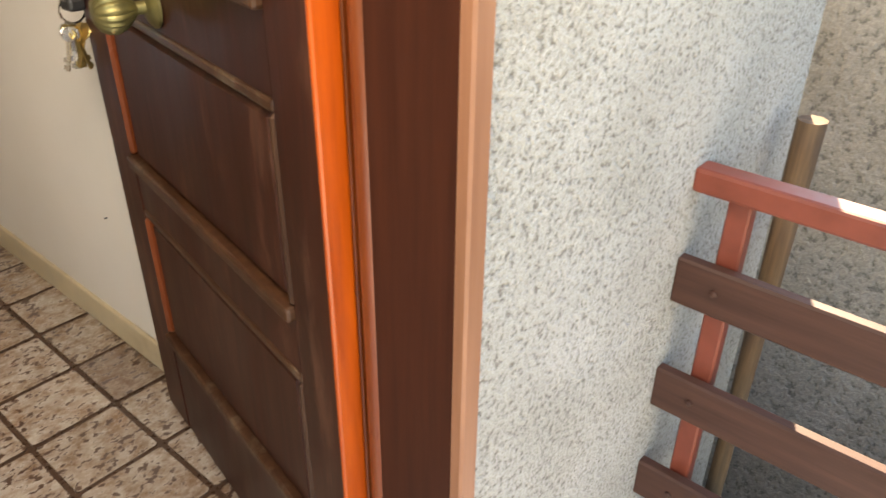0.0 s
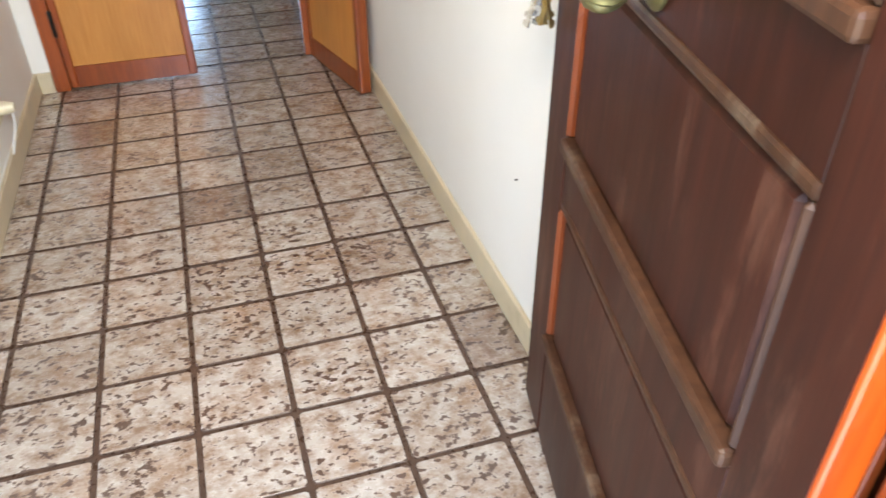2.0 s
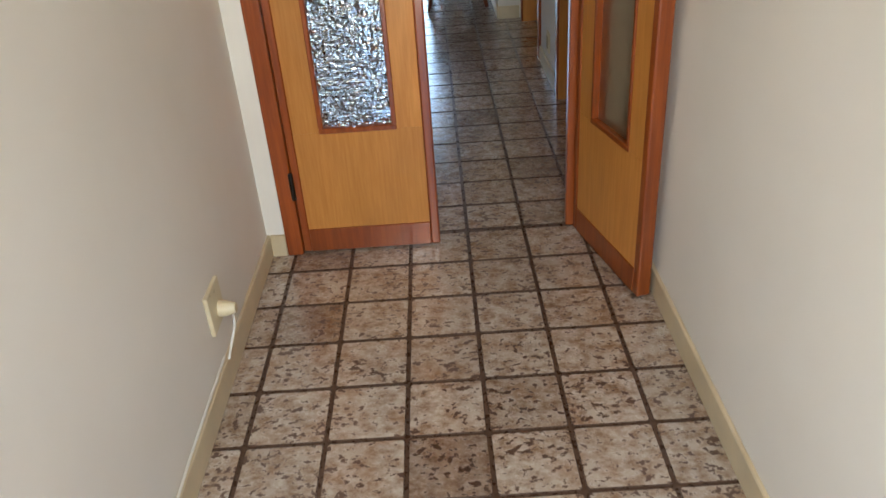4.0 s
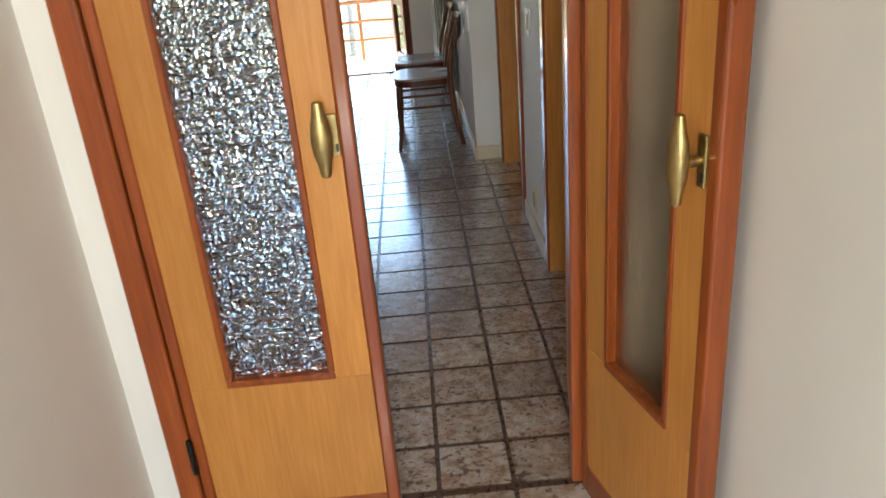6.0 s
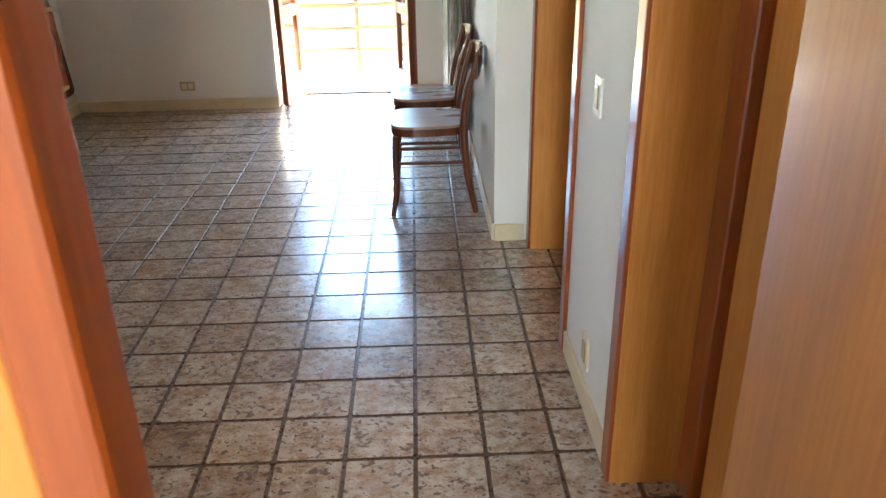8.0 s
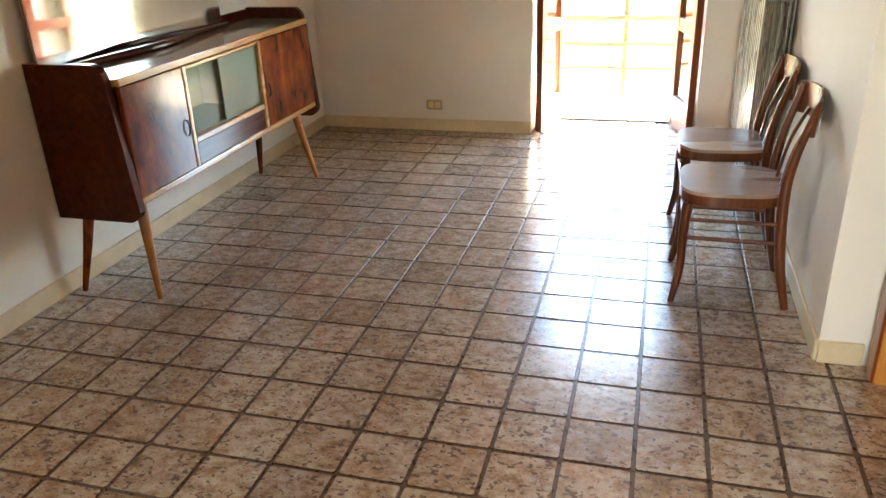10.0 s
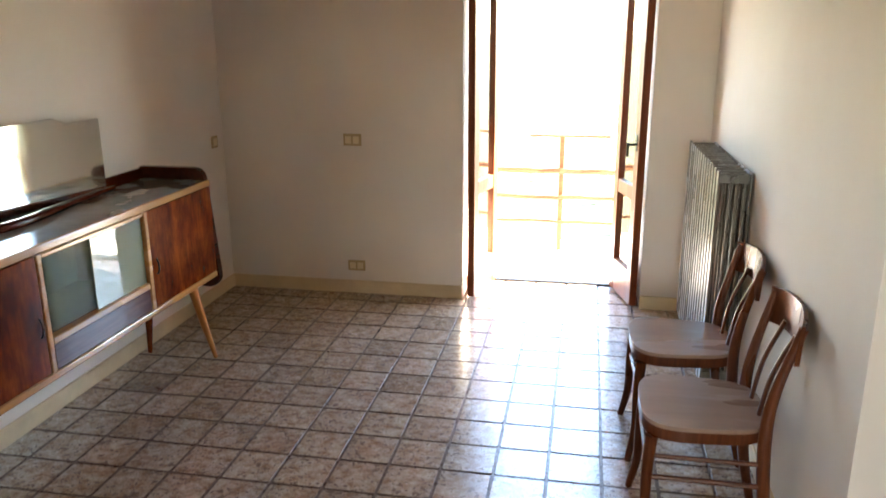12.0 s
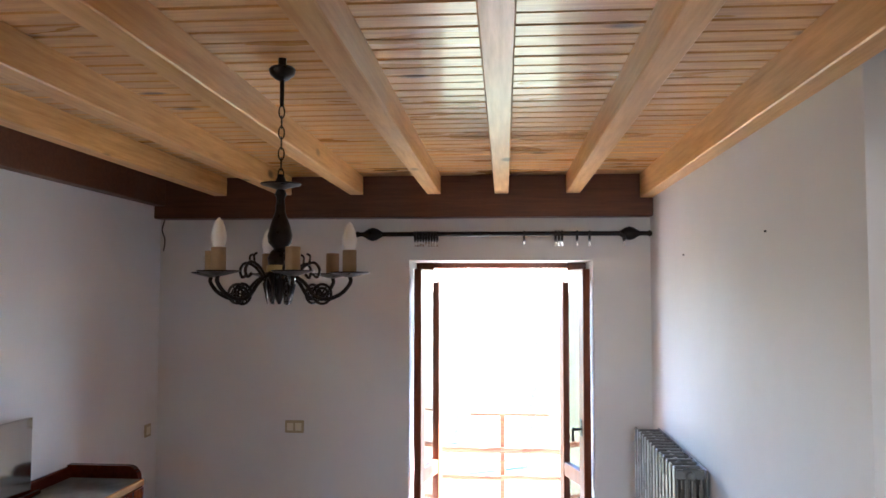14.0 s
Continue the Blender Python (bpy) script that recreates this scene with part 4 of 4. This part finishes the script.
def chair():
    """local: the sitter faces -x; origin on the floor under the seat's middle."""
    c = thing("dining_chair", "red-brown bentwood chair against the wall, pale sheen painted into its seat", "chair", (0.172, 3.72, 0), "chairs along the wall")
    # seat: rounded trapezoid, narrower at the back
    out = []
    for k in range(36):
        a = 2 * math.pi * k / 36
        ca, sa = math.cos(a), math.sin(a)
        x = -0.198 * (abs(ca) ** 0.55) * (1 if ca > 0 else -1)
        y = (0.205 - 0.028 * (x + 0.2) / 0.4) * (abs(sa) ** 0.6) * (1 if sa > 0 else -1)
        out.append((x, y))
    bm = prism(bmesh.new(), out, "z", 0.447, 0.461)
    bmesh.ops.bevel(bm, geom=[e for e in bm.edges if e.calc_face_angle(0) > 1.0], offset=0.006, segments=2, affect="EDGES")
    part("seat", bm, M_SEAT, c, "plywood seat with a pale sheen put into its colour", True)
    ring = [(x * 0.985, y * 0.985) for x, y in out]
    bm = prism(bmesh.new(), ring, "z", 0.408, 0.446)
    part("seat_frame", bm, M_CHAIR, c, "", True)
    for s in (-1, 1):
        p = curve_pts([(-0.165, s * 0.165, 0.412), (-0.172, s * 0.17, 0.28), (-0.174, s * 0.178, 0.13), (-0.196, s * 0.196, 0.0)], 5)
        part("front_leg", tube(bmesh.new(), p, [0.021 - 0.008 * k / (len(p) - 1) for k in range(len(p))], 10), M_CHAIR, c, "", True)
        p = curve_pts([(0.23, s * 0.175, 0.0), (0.188, s * 0.172, 0.20), (0.170, s * 0.166, 0.44), (0.186, s * 0.168, 0.60), (0.238, s * 0.176, 0.80)], 6)
        part("back_post", tube(bmesh.new(), p, [0.015 + 0.006 * math.sin(math.pi * min(1, k / (len(p) - 1) * 1.2)) for k in range(len(p))], 10), M_CHAIR, c, "", True)
        part("side_stretcher", tube(bmesh.new(), [(-0.172, s * 0.172, 0.27), (0.188, s * 0.174, 0.27)], 0.009, 8), M_CHAIR, c, "", True)
        part("side_stretcher", tube(bmesh.new(), [(-0.172, s * 0.172, 0.345), (0.182, s * 0.172, 0.345)], 0.008, 8), M_CHAIR, c, "", True)
        p = curve_pts([(0.166, s * 0.06, 0.44), (0.195, s * 0.062, 0.60), (0.248, s * 0.066, 0.735)], 6)
        part("back_slat", tube(bmesh.new(), p, 0.014, 8, 0.5), M_CHAIR, c, "", True)
    part("front_stretcher", tube(bmesh.new(), [(-0.172, -0.17, 0.31), (-0.172, 0.17, 0.31)], 0.009, 8), M_CHAIR, c, "", True)
    # curved top rail
    bm = bmesh.new()
    n = 14
    rows = []
    for k in range(n + 1):
        t = -1 + 2 * k / n
        y = 0.192 * t
        x = 0.262 - 0.036 * t * t
        h0, h1 = 0.688 + 0.02 * (1 - t * t), 0.812 + 0.014 * (1 - t * t)
        rows.append([bm.verts.new(v) for v in ((x - 0.008, y, h0), (x - 0.0, y, h1), (x + 0.013, y, h1), (x + 0.007, y, h0))])
    for a, b in zip(rows, rows[1:]):
        for k in range(4):
            bm.faces.new((a[k], a[(k + 1) % 4], b[(k + 1) % 4], b[k]))
    bm.faces.new(rows[0])
    bm.faces.new(rows[-1][::-1])
    part("top_rail", bm, M_CHAIR, c, "curved back rail", True)
    return c


ch = chair()
copy_thing(ch, pose(0.168, 4.295, 0, 0, 0, 2))


def radiator():
    n = 14
    y0, pitch, x0, x1 = 4.655, 0.0735, 0.31, 0.445
    r = thing("radiator", "tall dark grey column radiator beside the balcony door", "radiator", (0, y0, 0))
    for i in range(n):
        bm = bmesh.new()
        y = i * pitch
        box(bm, x0, y - 0.0225, 0.10, x0 + 0.010, y + 0.0225, 1.072, 0.003)
        for xa in (x0 + 0.044, x0 + 0.072, x1 - 0.032):
            tube(bm, [(xa + 0.012, y, 0.14), (xa + 0.012, y, 1.04)], 0.0125, 8, 0.75)
        box(bm, x0 + 0.006, y - 0.011, 0.12, x1 - 0.004, y + 0.011, 0.165, 0.006)
        box(bm, x0 + 0.006, y - 0.011, 1.018, x1 - 0.004, y + 0.011, 1.062, 0.006)
        part("section", bm, M_RAD, r, "", True)
    # Plate added behind the columns so the gaps between slats stay dark.
    part("end_panel", bx(x1 - 0.008, -0.03, 0.12, x1 + 0.002, (n - 1) * pitch + 0.03, 1.066, 0.003), M_RAD, r, "flat plate added at the back for the gaps' shade")
    for z in (0.145, 1.038):
        part("plug", turned(lathe(bmesh.new(), [(0.017, 0), (0.017, 0.006), (0.010, 0.012)], 12), Matrix.Translation(((x0 + x1) / 2 + 0.003, -0.024, z)) @ Matrix.Rotation(radians(90), 4, "X")), M_RAD, r, "", True)
        part("header", tube(bmesh.new(), [((x0 + x1) / 2, -0.03, z), ((x0 + x1) / 2, n * pitch - 0.02, z)], 0.018, 10), M_RAD, r, "", True)
    for y in (0.02, (n - 1) * pitch - 0.02):
        part("foot", bx(x0 + 0.02, y - 0.012, 0, x1 - 0.02, y + 0.012, 0.14, 0.004), M_RAD, r)


radiator()


def chandelier():
    c = thing("chandelier", "black wrought iron chandelier with candle sleeves and three frosted bulbs", "chandelier", (-1.052, 3.465, 0.023))
    c.scale = (0.985, 0.985, 1.0)
    part("canopy", lathe(bmesh.new(), [(0.006, 2.405), (0.02, 2.412), (0.036, 2.425), (0.04, 2.44), (0.034, 2.447), (0.012, 2.45), (0.012, 2.474)], 20), M_IRON, c, "", True)
    part("stem", lathe(bmesh.new(), [(0.006, 2.33), (0.007, 2.405)], 10), M_IRON, c, "", True)
    zz, i = 2.33, 0
    while zz > 2.12:
        ring = [(0.0085 * math.cos(a), 0, 0.019 * math.sin(a)) for a in [k * 2 * math.pi / 12 for k in range(13)]]
        bm = tube(bmesh.new(), ring, 0.0022, 5)
        turned(bm, pose(0, 0, zz - 0.015, 0, 0, 90 * (i % 2) + 20))
        part("chain_link", bm, M_IRON, c, "", True)
        zz -= 0.031
        i += 1
    part("upper_disc", lathe(bmesh.new(), [(0.01, 2.085), (0.03, 2.092), (0.058, 2.099), (0.060, 2.103), (0.02, 2.101), (0.008, 2.13)], 18), M_IRON, c, "scalloped iron disc", True)
    part("body", lathe(bmesh.new(), [(0.012, 1.84), (0.03, 1.85), (0.036, 1.885), (0.026, 1.905), (0.018, 1.912), (0.034, 1.93), (0.037, 1.95), (0.028, 1.985), (0.015, 2.02), (0.012, 2.06), (0.018, 2.072), (0.012, 2.085)], 20), M_IRON, c, "turned black baluster", True)
    part("band", lathe(bmesh.new(), [(0.037, 1.845), (0.039, 1.855), (0.037, 1.865)], 20), M_BRASS, c, "brass band", True)
    bm = lathe(bmesh.new(), [(0.004, 1.752), (0.010, 1.765), (0.022, 1.80), (0.034, 1.83), (0.034, 1.842)], 18)
    part("finial", bm, M_IRON, c, "", True)
    for k in range(6):
        a = radians(60 * k + 20)
        u = Vector((math.cos(a), math.sin(a), 0))
        part("hanging_leaf", tube(bmesh.new(), [u * 0.036 + Vector((0, 0, 1.842)), u * 0.043 + Vector((0, 0, 1.81)), u * 0.036 + Vector((0, 0, 1.775)), u * 0.033 + Vector((0, 0, 1.752))], [0.004, 0.009, 0.007, 0.002], 8, 0.6), M_IRON, c, "", True)
    n = 6
    for k in range(n):
        ang = 360 * k / n - 4
        rot = Matrix.Rotation(radians(ang), 4, "Z")
        bm = bmesh.new()
        tube(bm, curve_pts([(0.03, 0, 1.845), (0.075, 0, 1.815), (0.11, 0, 1.775), (0.15, 0, 1.768), (0.19, 0, 1.785), (0.215, 0, 1.815), (0.212, 0, 1.835)], 6), 0.006, 8)
        tube(bm, curve_pts([(0.05, 0, 1.83), (0.075, 0, 1.86), (0.105, 0, 1.872), (0.122, 0, 1.852), (0.115, 0, 1.83), (0.10, 0, 1.84)], 6), 0.0045, 6)
        tube(bm, curve_pts([(0.09, 0, 1.868), (0.093, 0, 1.89), (0.083, 0, 1.898)], 5), 0.0035, 6)
        for rr in (0.028, 0.017):
            tube(bm, [(0.13 + rr * math.cos(a), 0, 1.782 + rr * math.sin(a)) for a in [j * 2 * math.pi / 18 for j in range(19)]], 0.0042, 6)
        for a in range(0, 360, 60):
            tube(bm, [(0.13, 0, 1.782), (0.13 + 0.027 * math.cos(radians(a)), 0.003, 1.782 + 0.027 * math.sin(radians(a)))], 0.003, 5)
        arm = part("arm", turned(bm, rot), M_IRON, c, "scrolled iron arm", True)
        for nm, pr, mt in (("drip_tray", [(0.01, 1.830), (0.03, 1.835), (0.058, 1.842), (0.059, 1.845), (0.03, 1.840), (0.012, 1.842)], M_IRON),
                           ("sleeve", [(0.0205, 1.842), (0.0205, 1.907), (0.017, 1.908), (0.016, 1.902)], M_SLEEVE)):
            q = obj(nm, turned(lathe(bmesh.new(), pr, 16, (0.212, 0, 0)), rot), mt, True)
            q.parent = arm
        if k in (0, 2, 4):
            q = obj("bulb", turned(lathe(bmesh.new(), [(0.013, 1.903), (0.018, 1.915), (0.0212, 1.931), (0.0205, 1.944), (0.016, 1.963), (0.009, 1.98), (0.002, 1.988)], 16, (0.212, 0, 0)), rot), M_BULB, True)
            q.parent = arm
            tagged(q, "frosted candle bulb")


chandelier()


def curtain_rod():
    e = thing("curtain_rod", "black iron curtain rod with ball finials and loose rings", "curtain rod", (0.033, 5.81, 2.153))
    part("rod", tube(bmesh.new(), [(-1.30, 0, 0), (0.415, 0, 0)], 0.0135, 12), M_IRON, e, "", True)
    for x in (-1.217, 0.29):
        bm = lathe(bmesh.new(), [(0.015, -0.058), (0.022, -0.045), (0.034, -0.026), (0.041, 0), (0.034, 0.026), (0.022, 0.045), (0.015, 0.058)], 16)
        turned(bm, Matrix.Translation((x, 0, 0)) @ Matrix.Rotation(radians(90), 4, "Y"))
        part("ball", bm, M_IRON, e, "", True)
        part("bracket", tube(bmesh.new(), [(x, 0.08, 0.0), (x, 0, 0.0)], 0.009, 8), M_IRON, e, "", True)
    for x in (-1.31, 0.405):
        part("end_cap", turned(lathe(bmesh.new(), [(0.012, -0.012), (0.02, 0), (0.012, 0.014)], 14), Matrix.Translation((x, 0, 0)) @ Matrix.Rotation(radians(90), 4, "Y")), M_IRON, e, "", True)
    xs = [-0.963 + 0.0165 * k for k in range(9)] + [-0.319, -0.135, -0.116, -0.098, -0.011, 0.061, 0.259]
    for x in xs:
        ring = [(x, 0.029 * math.cos(a), -0.014 + 0.029 * math.sin(a)) for a in [k * 2 * math.pi / 16 for k in range(17)]]
        g = part("ring", tube(bmesh.new(), ring, 0.0055, 6), M_IRON, e, "", True)
        q = obj("clip", bx(x - 0.006, -0.004, -0.074, x + 0.006, 0.004, -0.041, 0.001), M_STEEL)
        q.parent = g


curtain_rod()
tagged(obj("hanging_wire", tube(bmesh.new(), curve_pts([(XL + 0.03, YF - 0.012, ZBEAM), (XL + 0.018, YF - 0.02, 2.19), (XL + 0.034, YF - 0.015, 2.13), (XL + 0.026, YF - 0.012, 2.06)], 6), 0.0045, 6), M_BLACK, True), "short dark wire hanging under the beam in the corner", "wire")


# ---- switches and sockets ----
def plate(name, label, at, rz, w, h, mat, buttons, bmat):
    """local: the plate faces -y."""
    e = thing(name, label, name.replace("_", " "), at, rz=rz)
    part("cover", bx(-w / 2, -0.009, -h / 2, w / 2, 0.0, h / 2, 0.003, 2), mat, e)
    n = buttons
    for k in range(n):
        x = (k - (n - 1) / 2) * w / (n + 0.3)
        part("rocker" if "switch" in name else "outlet", bx(x - w / (n + 0.3) * 0.38, -0.013, -h * 0.3, x + w / (n + 0.3) * 0.38, -0.008, h * 0.3, 0.002), bmat, e)


plate("light_switch", "brass-coloured double light switch on the far wall", (-1.667, YF, 0.998), 0, 0.115, 0.075, M_PLASTICB, 2, M_PLASTIC)
plate("wall_socket", "brass-coloured double wall socket low on the far wall", (-1.666, YF, 0.186), 0, 0.115, 0.07, M_PLASTICB, 2, M_PLASTIC)
plate("light_switch", "small light switch on the wall by the corner", (XL, 5.762, 0.983), 90, 0.075, 0.075, M_PLASTICB, 1, M_PLASTIC)
plate("light_switch", "white light switch between the hall doors", (XH, 1.93, 0.975), -90, 0.075, 0.11, M_WHITE, 1, M_PLASTICB)
plate("wall_socket", "ivory wall socket between the hall doors", (XH, 1.88, 0.19), -90, 0.075, 0.11, M_PLASTIC, 1, M_PLASTICB)


def plug():
    e = thing("wall_socket", "ivory wall socket with a plug and a white cable hanging down", "wall socket", (XC0, -0.545, 0.25), rz=90)
    part("cover", bx(-0.06, -0.012, -0.06, 0.06, 0, 0.06, 0.004, 2), M_PLASTIC, e)
    part("plug", turned(lathe(bmesh.new(), [(0.022, 0), (0.022, 0.02), (0.014, 0.045)], 14), Matrix.Translation((0.015, -0.012, -0.02)) @ Matrix.Rotation(radians(90), 4, "X")), M_PLASTIC, e, "round ivory plug", True)
    part("cable", tube(bmesh.new(), curve_pts([(0.015, -0.045, -0.03), (0.02, -0.04, -0.08), (0.0, -0.025, -0.13), (-0.03, -0.02, -0.158)], 6), 0.0035, 6), M_CABLE, e, "thin white cable", True)


plug()
rngc = random.Random(8)
pts = [(XC0 + 0.006 + rngc.uniform(0, 0.006), -0.57 - 0.19 * k, 0.093 + rngc.uniform(-0.002, 0.006)) for k in range(11)]
tagged(obj("cable", tube(bmesh.new(), curve_pts(pts, 5), 0.0035, 6), M_CABLE, True), "thin white cable lying along the skirting top", "cable")
def nail(x, y, z, turn, r, label):
    bm = lathe(bmesh.new(), [(r, 0), (r, 0.006), (r * 0.5, 0.007)], 8)
    tagged(obj("wall_nail", turned(bm, Matrix.Translation((x, y, z)) @ Matrix.Rotation(radians(turn), 4, "Y")), M_IRON, True), label, "nail")


nail(XC0, -1.655, 0.434, 90, 0.0022, "small dark nail in the corridor wall")
nail(XC1, -1.684, 0.394, -90, 0.0018, "small dark nail low in the corridor wall")
nail(XR, 5.047, 1.991, -90, 0.004, "dark nail high in the white wall above the radiator")
nail(XR, 3.882, 2.013, -90, 0.004, "dark nail high in the white wall near the ceiling")


# ---- floor tiles ----
J = 0.0105
_tiles = {}


def tile_mesh(w, d):
    key = (round(w, 3), round(d, 3))
    if key not in _tiles:
        bm = bmesh.new()
        rng = random.Random(int(w * 1000) * 7 + int(d * 1000))
        w2, d2, c = w / 2, d / 2, min(0.006, w / 4, d / 4)
        top = []
        for sx, sy in ((-1, -1), (1, -1), (1, 1), (-1, 1)):
            for k in ((1, 0) if sx * sy < 0 else (0, 1)):
                top.append((sx * (w2 - (c if k else 0)), sy * (d2 - (0 if k else c))))
        lo = [bm.verts.new((x, y, -0.008)) for x, y in top]
        mi = [bm.verts.new((x, y, -0.0010)) for x, y in top]
        hi = [bm.verts.new((x * (1 - 0.003 / w), y * (1 - 0.003 / d), 0.0)) for x, y in top]
        for a, b in ((lo, mi), (mi, hi)):
            for i in range(8):
                bm.faces.new((a[i], a[(i + 1) % 8], b[(i + 1) % 8], b[i])).material_index = 1
        bm.faces.new(hi)
        bmesh.ops.recalc_face_normals(bm, faces=bm.faces)
        me = bpy.data.meshes.new("tile")
        bm.to_mesh(me)
        bm.free()
        me.materials.append(M_TILE)
        me.materials.append(M_GROUT)
        _tiles[key] = me
    return _tiles[key]


floor = thing("floor", "glazed cream floor tiles with brown flecks and wide brown joints", "floor", (0, 0, 0), kind="structure")


def clip(lo, hi, a, b):
    return max(lo, a), min(hi, b)


# rooms of the floor: x0, x1, y0, y1
zones = ((XC0, XC1, YE1 - 0.06, YP0), (-0.504, 0.502, YP0, YP1), (XL, XH, YP1, YPIL), (XL, XR, YPIL, YF), (BX0, BX1, YF, 6.30),
         (XH, XH + 0.2, D1[0] + 0.02, D1[1] - 0.02), (XH, XH + 0.2, D2[0] + 0.02, D2[1] - 0.02))
rngt = random.Random(11)
single = []
joined = []
for c in range(-12, 9):
    for j in range(-33, 15):
        x0, x1 = (c - 3.6) * S + J / 2, (c + 1 - 3.6) * S - J / 2
        ya, yb = -(j + 1) * S + J / 2, -j * S - J / 2
        best = None
        for zx0, zx1, zy0, zy1 in zones:
            xa, xb = clip(x0, x1, zx0, zx1)
            yc, yd = clip(ya, yb, zy0, zy1)
            if xb - xa > 0.02 and yd - yc > 0.02 and (best is None or (xb - xa) * (yd - yc) > 1e-6):
                # a tile that runs through the doorway stays whole
                if best:
                    xa, xb, yc, yd = min(xa, best[0]), max(xb, best[1]), min(yc, best[2]), max(yd, best[3])
                best = (xa, xb, yc, yd)
        if best:
            xa, xb, yc, yd = best
            near = (yc < 0.3) or (xa > -1.25 and yc < 3.2)
            (single if near and len(single) < 300 else joined).append(((xa + xb) / 2, (yc + yd) / 2, xb - xa, yd - yc))
for cx, cy, w, d in single:
    ob = new("tile", tile_mesh(w, d))
    ob.parent = floor
    ob.matrix_basis = pose(cx, cy, rngt.uniform(-0.0008, 0.0008), rngt.uniform(-0.14, 0.14), rngt.uniform(-0.14, 0.14), rngt.uniform(-0.25, 0.25))


def tile_island_mat():
    m = M_TILE.copy()
    m.name = "glazed_tile_far"
    nt = m.node_tree
    geo = nt.nodes.new("ShaderNodeNewGeometry")
    for n in list(nt.nodes):
        if n.bl_idname == "ShaderNodeObjectInfo":
            for l in list(n.outputs["Random"].links):
                nt.links.new(geo.outputs["Random Per Island"], l.to_socket)
    return m


verts, faces, edge_of = [], [], []
for cx, cy, w, d in joined:
    src = tile_mesh(w, d)
    m = pose(cx, cy, rngt.uniform(-0.0008, 0.0008), rngt.uniform(-0.14, 0.14), rngt.uniform(-0.14, 0.14), rngt.uniform(-0.25, 0.25))
    o = len(verts)
    verts += [m @ v.co for v in src.vertices]
    faces += [[o + i for i in f.vertices] for f in src.polygons]
    edge_of += [f.material_index for f in src.polygons]
me = bpy.data.meshes.new("tiles")
me.from_pydata(verts, [], faces)
me.materials.append(tile_island_mat())
me.materials.append(M_GROUT)
me.polygons.foreach_set("material_index", edge_of)
far = new("tiles", me)
far.parent = floor
tagged(far, kind="stuff")
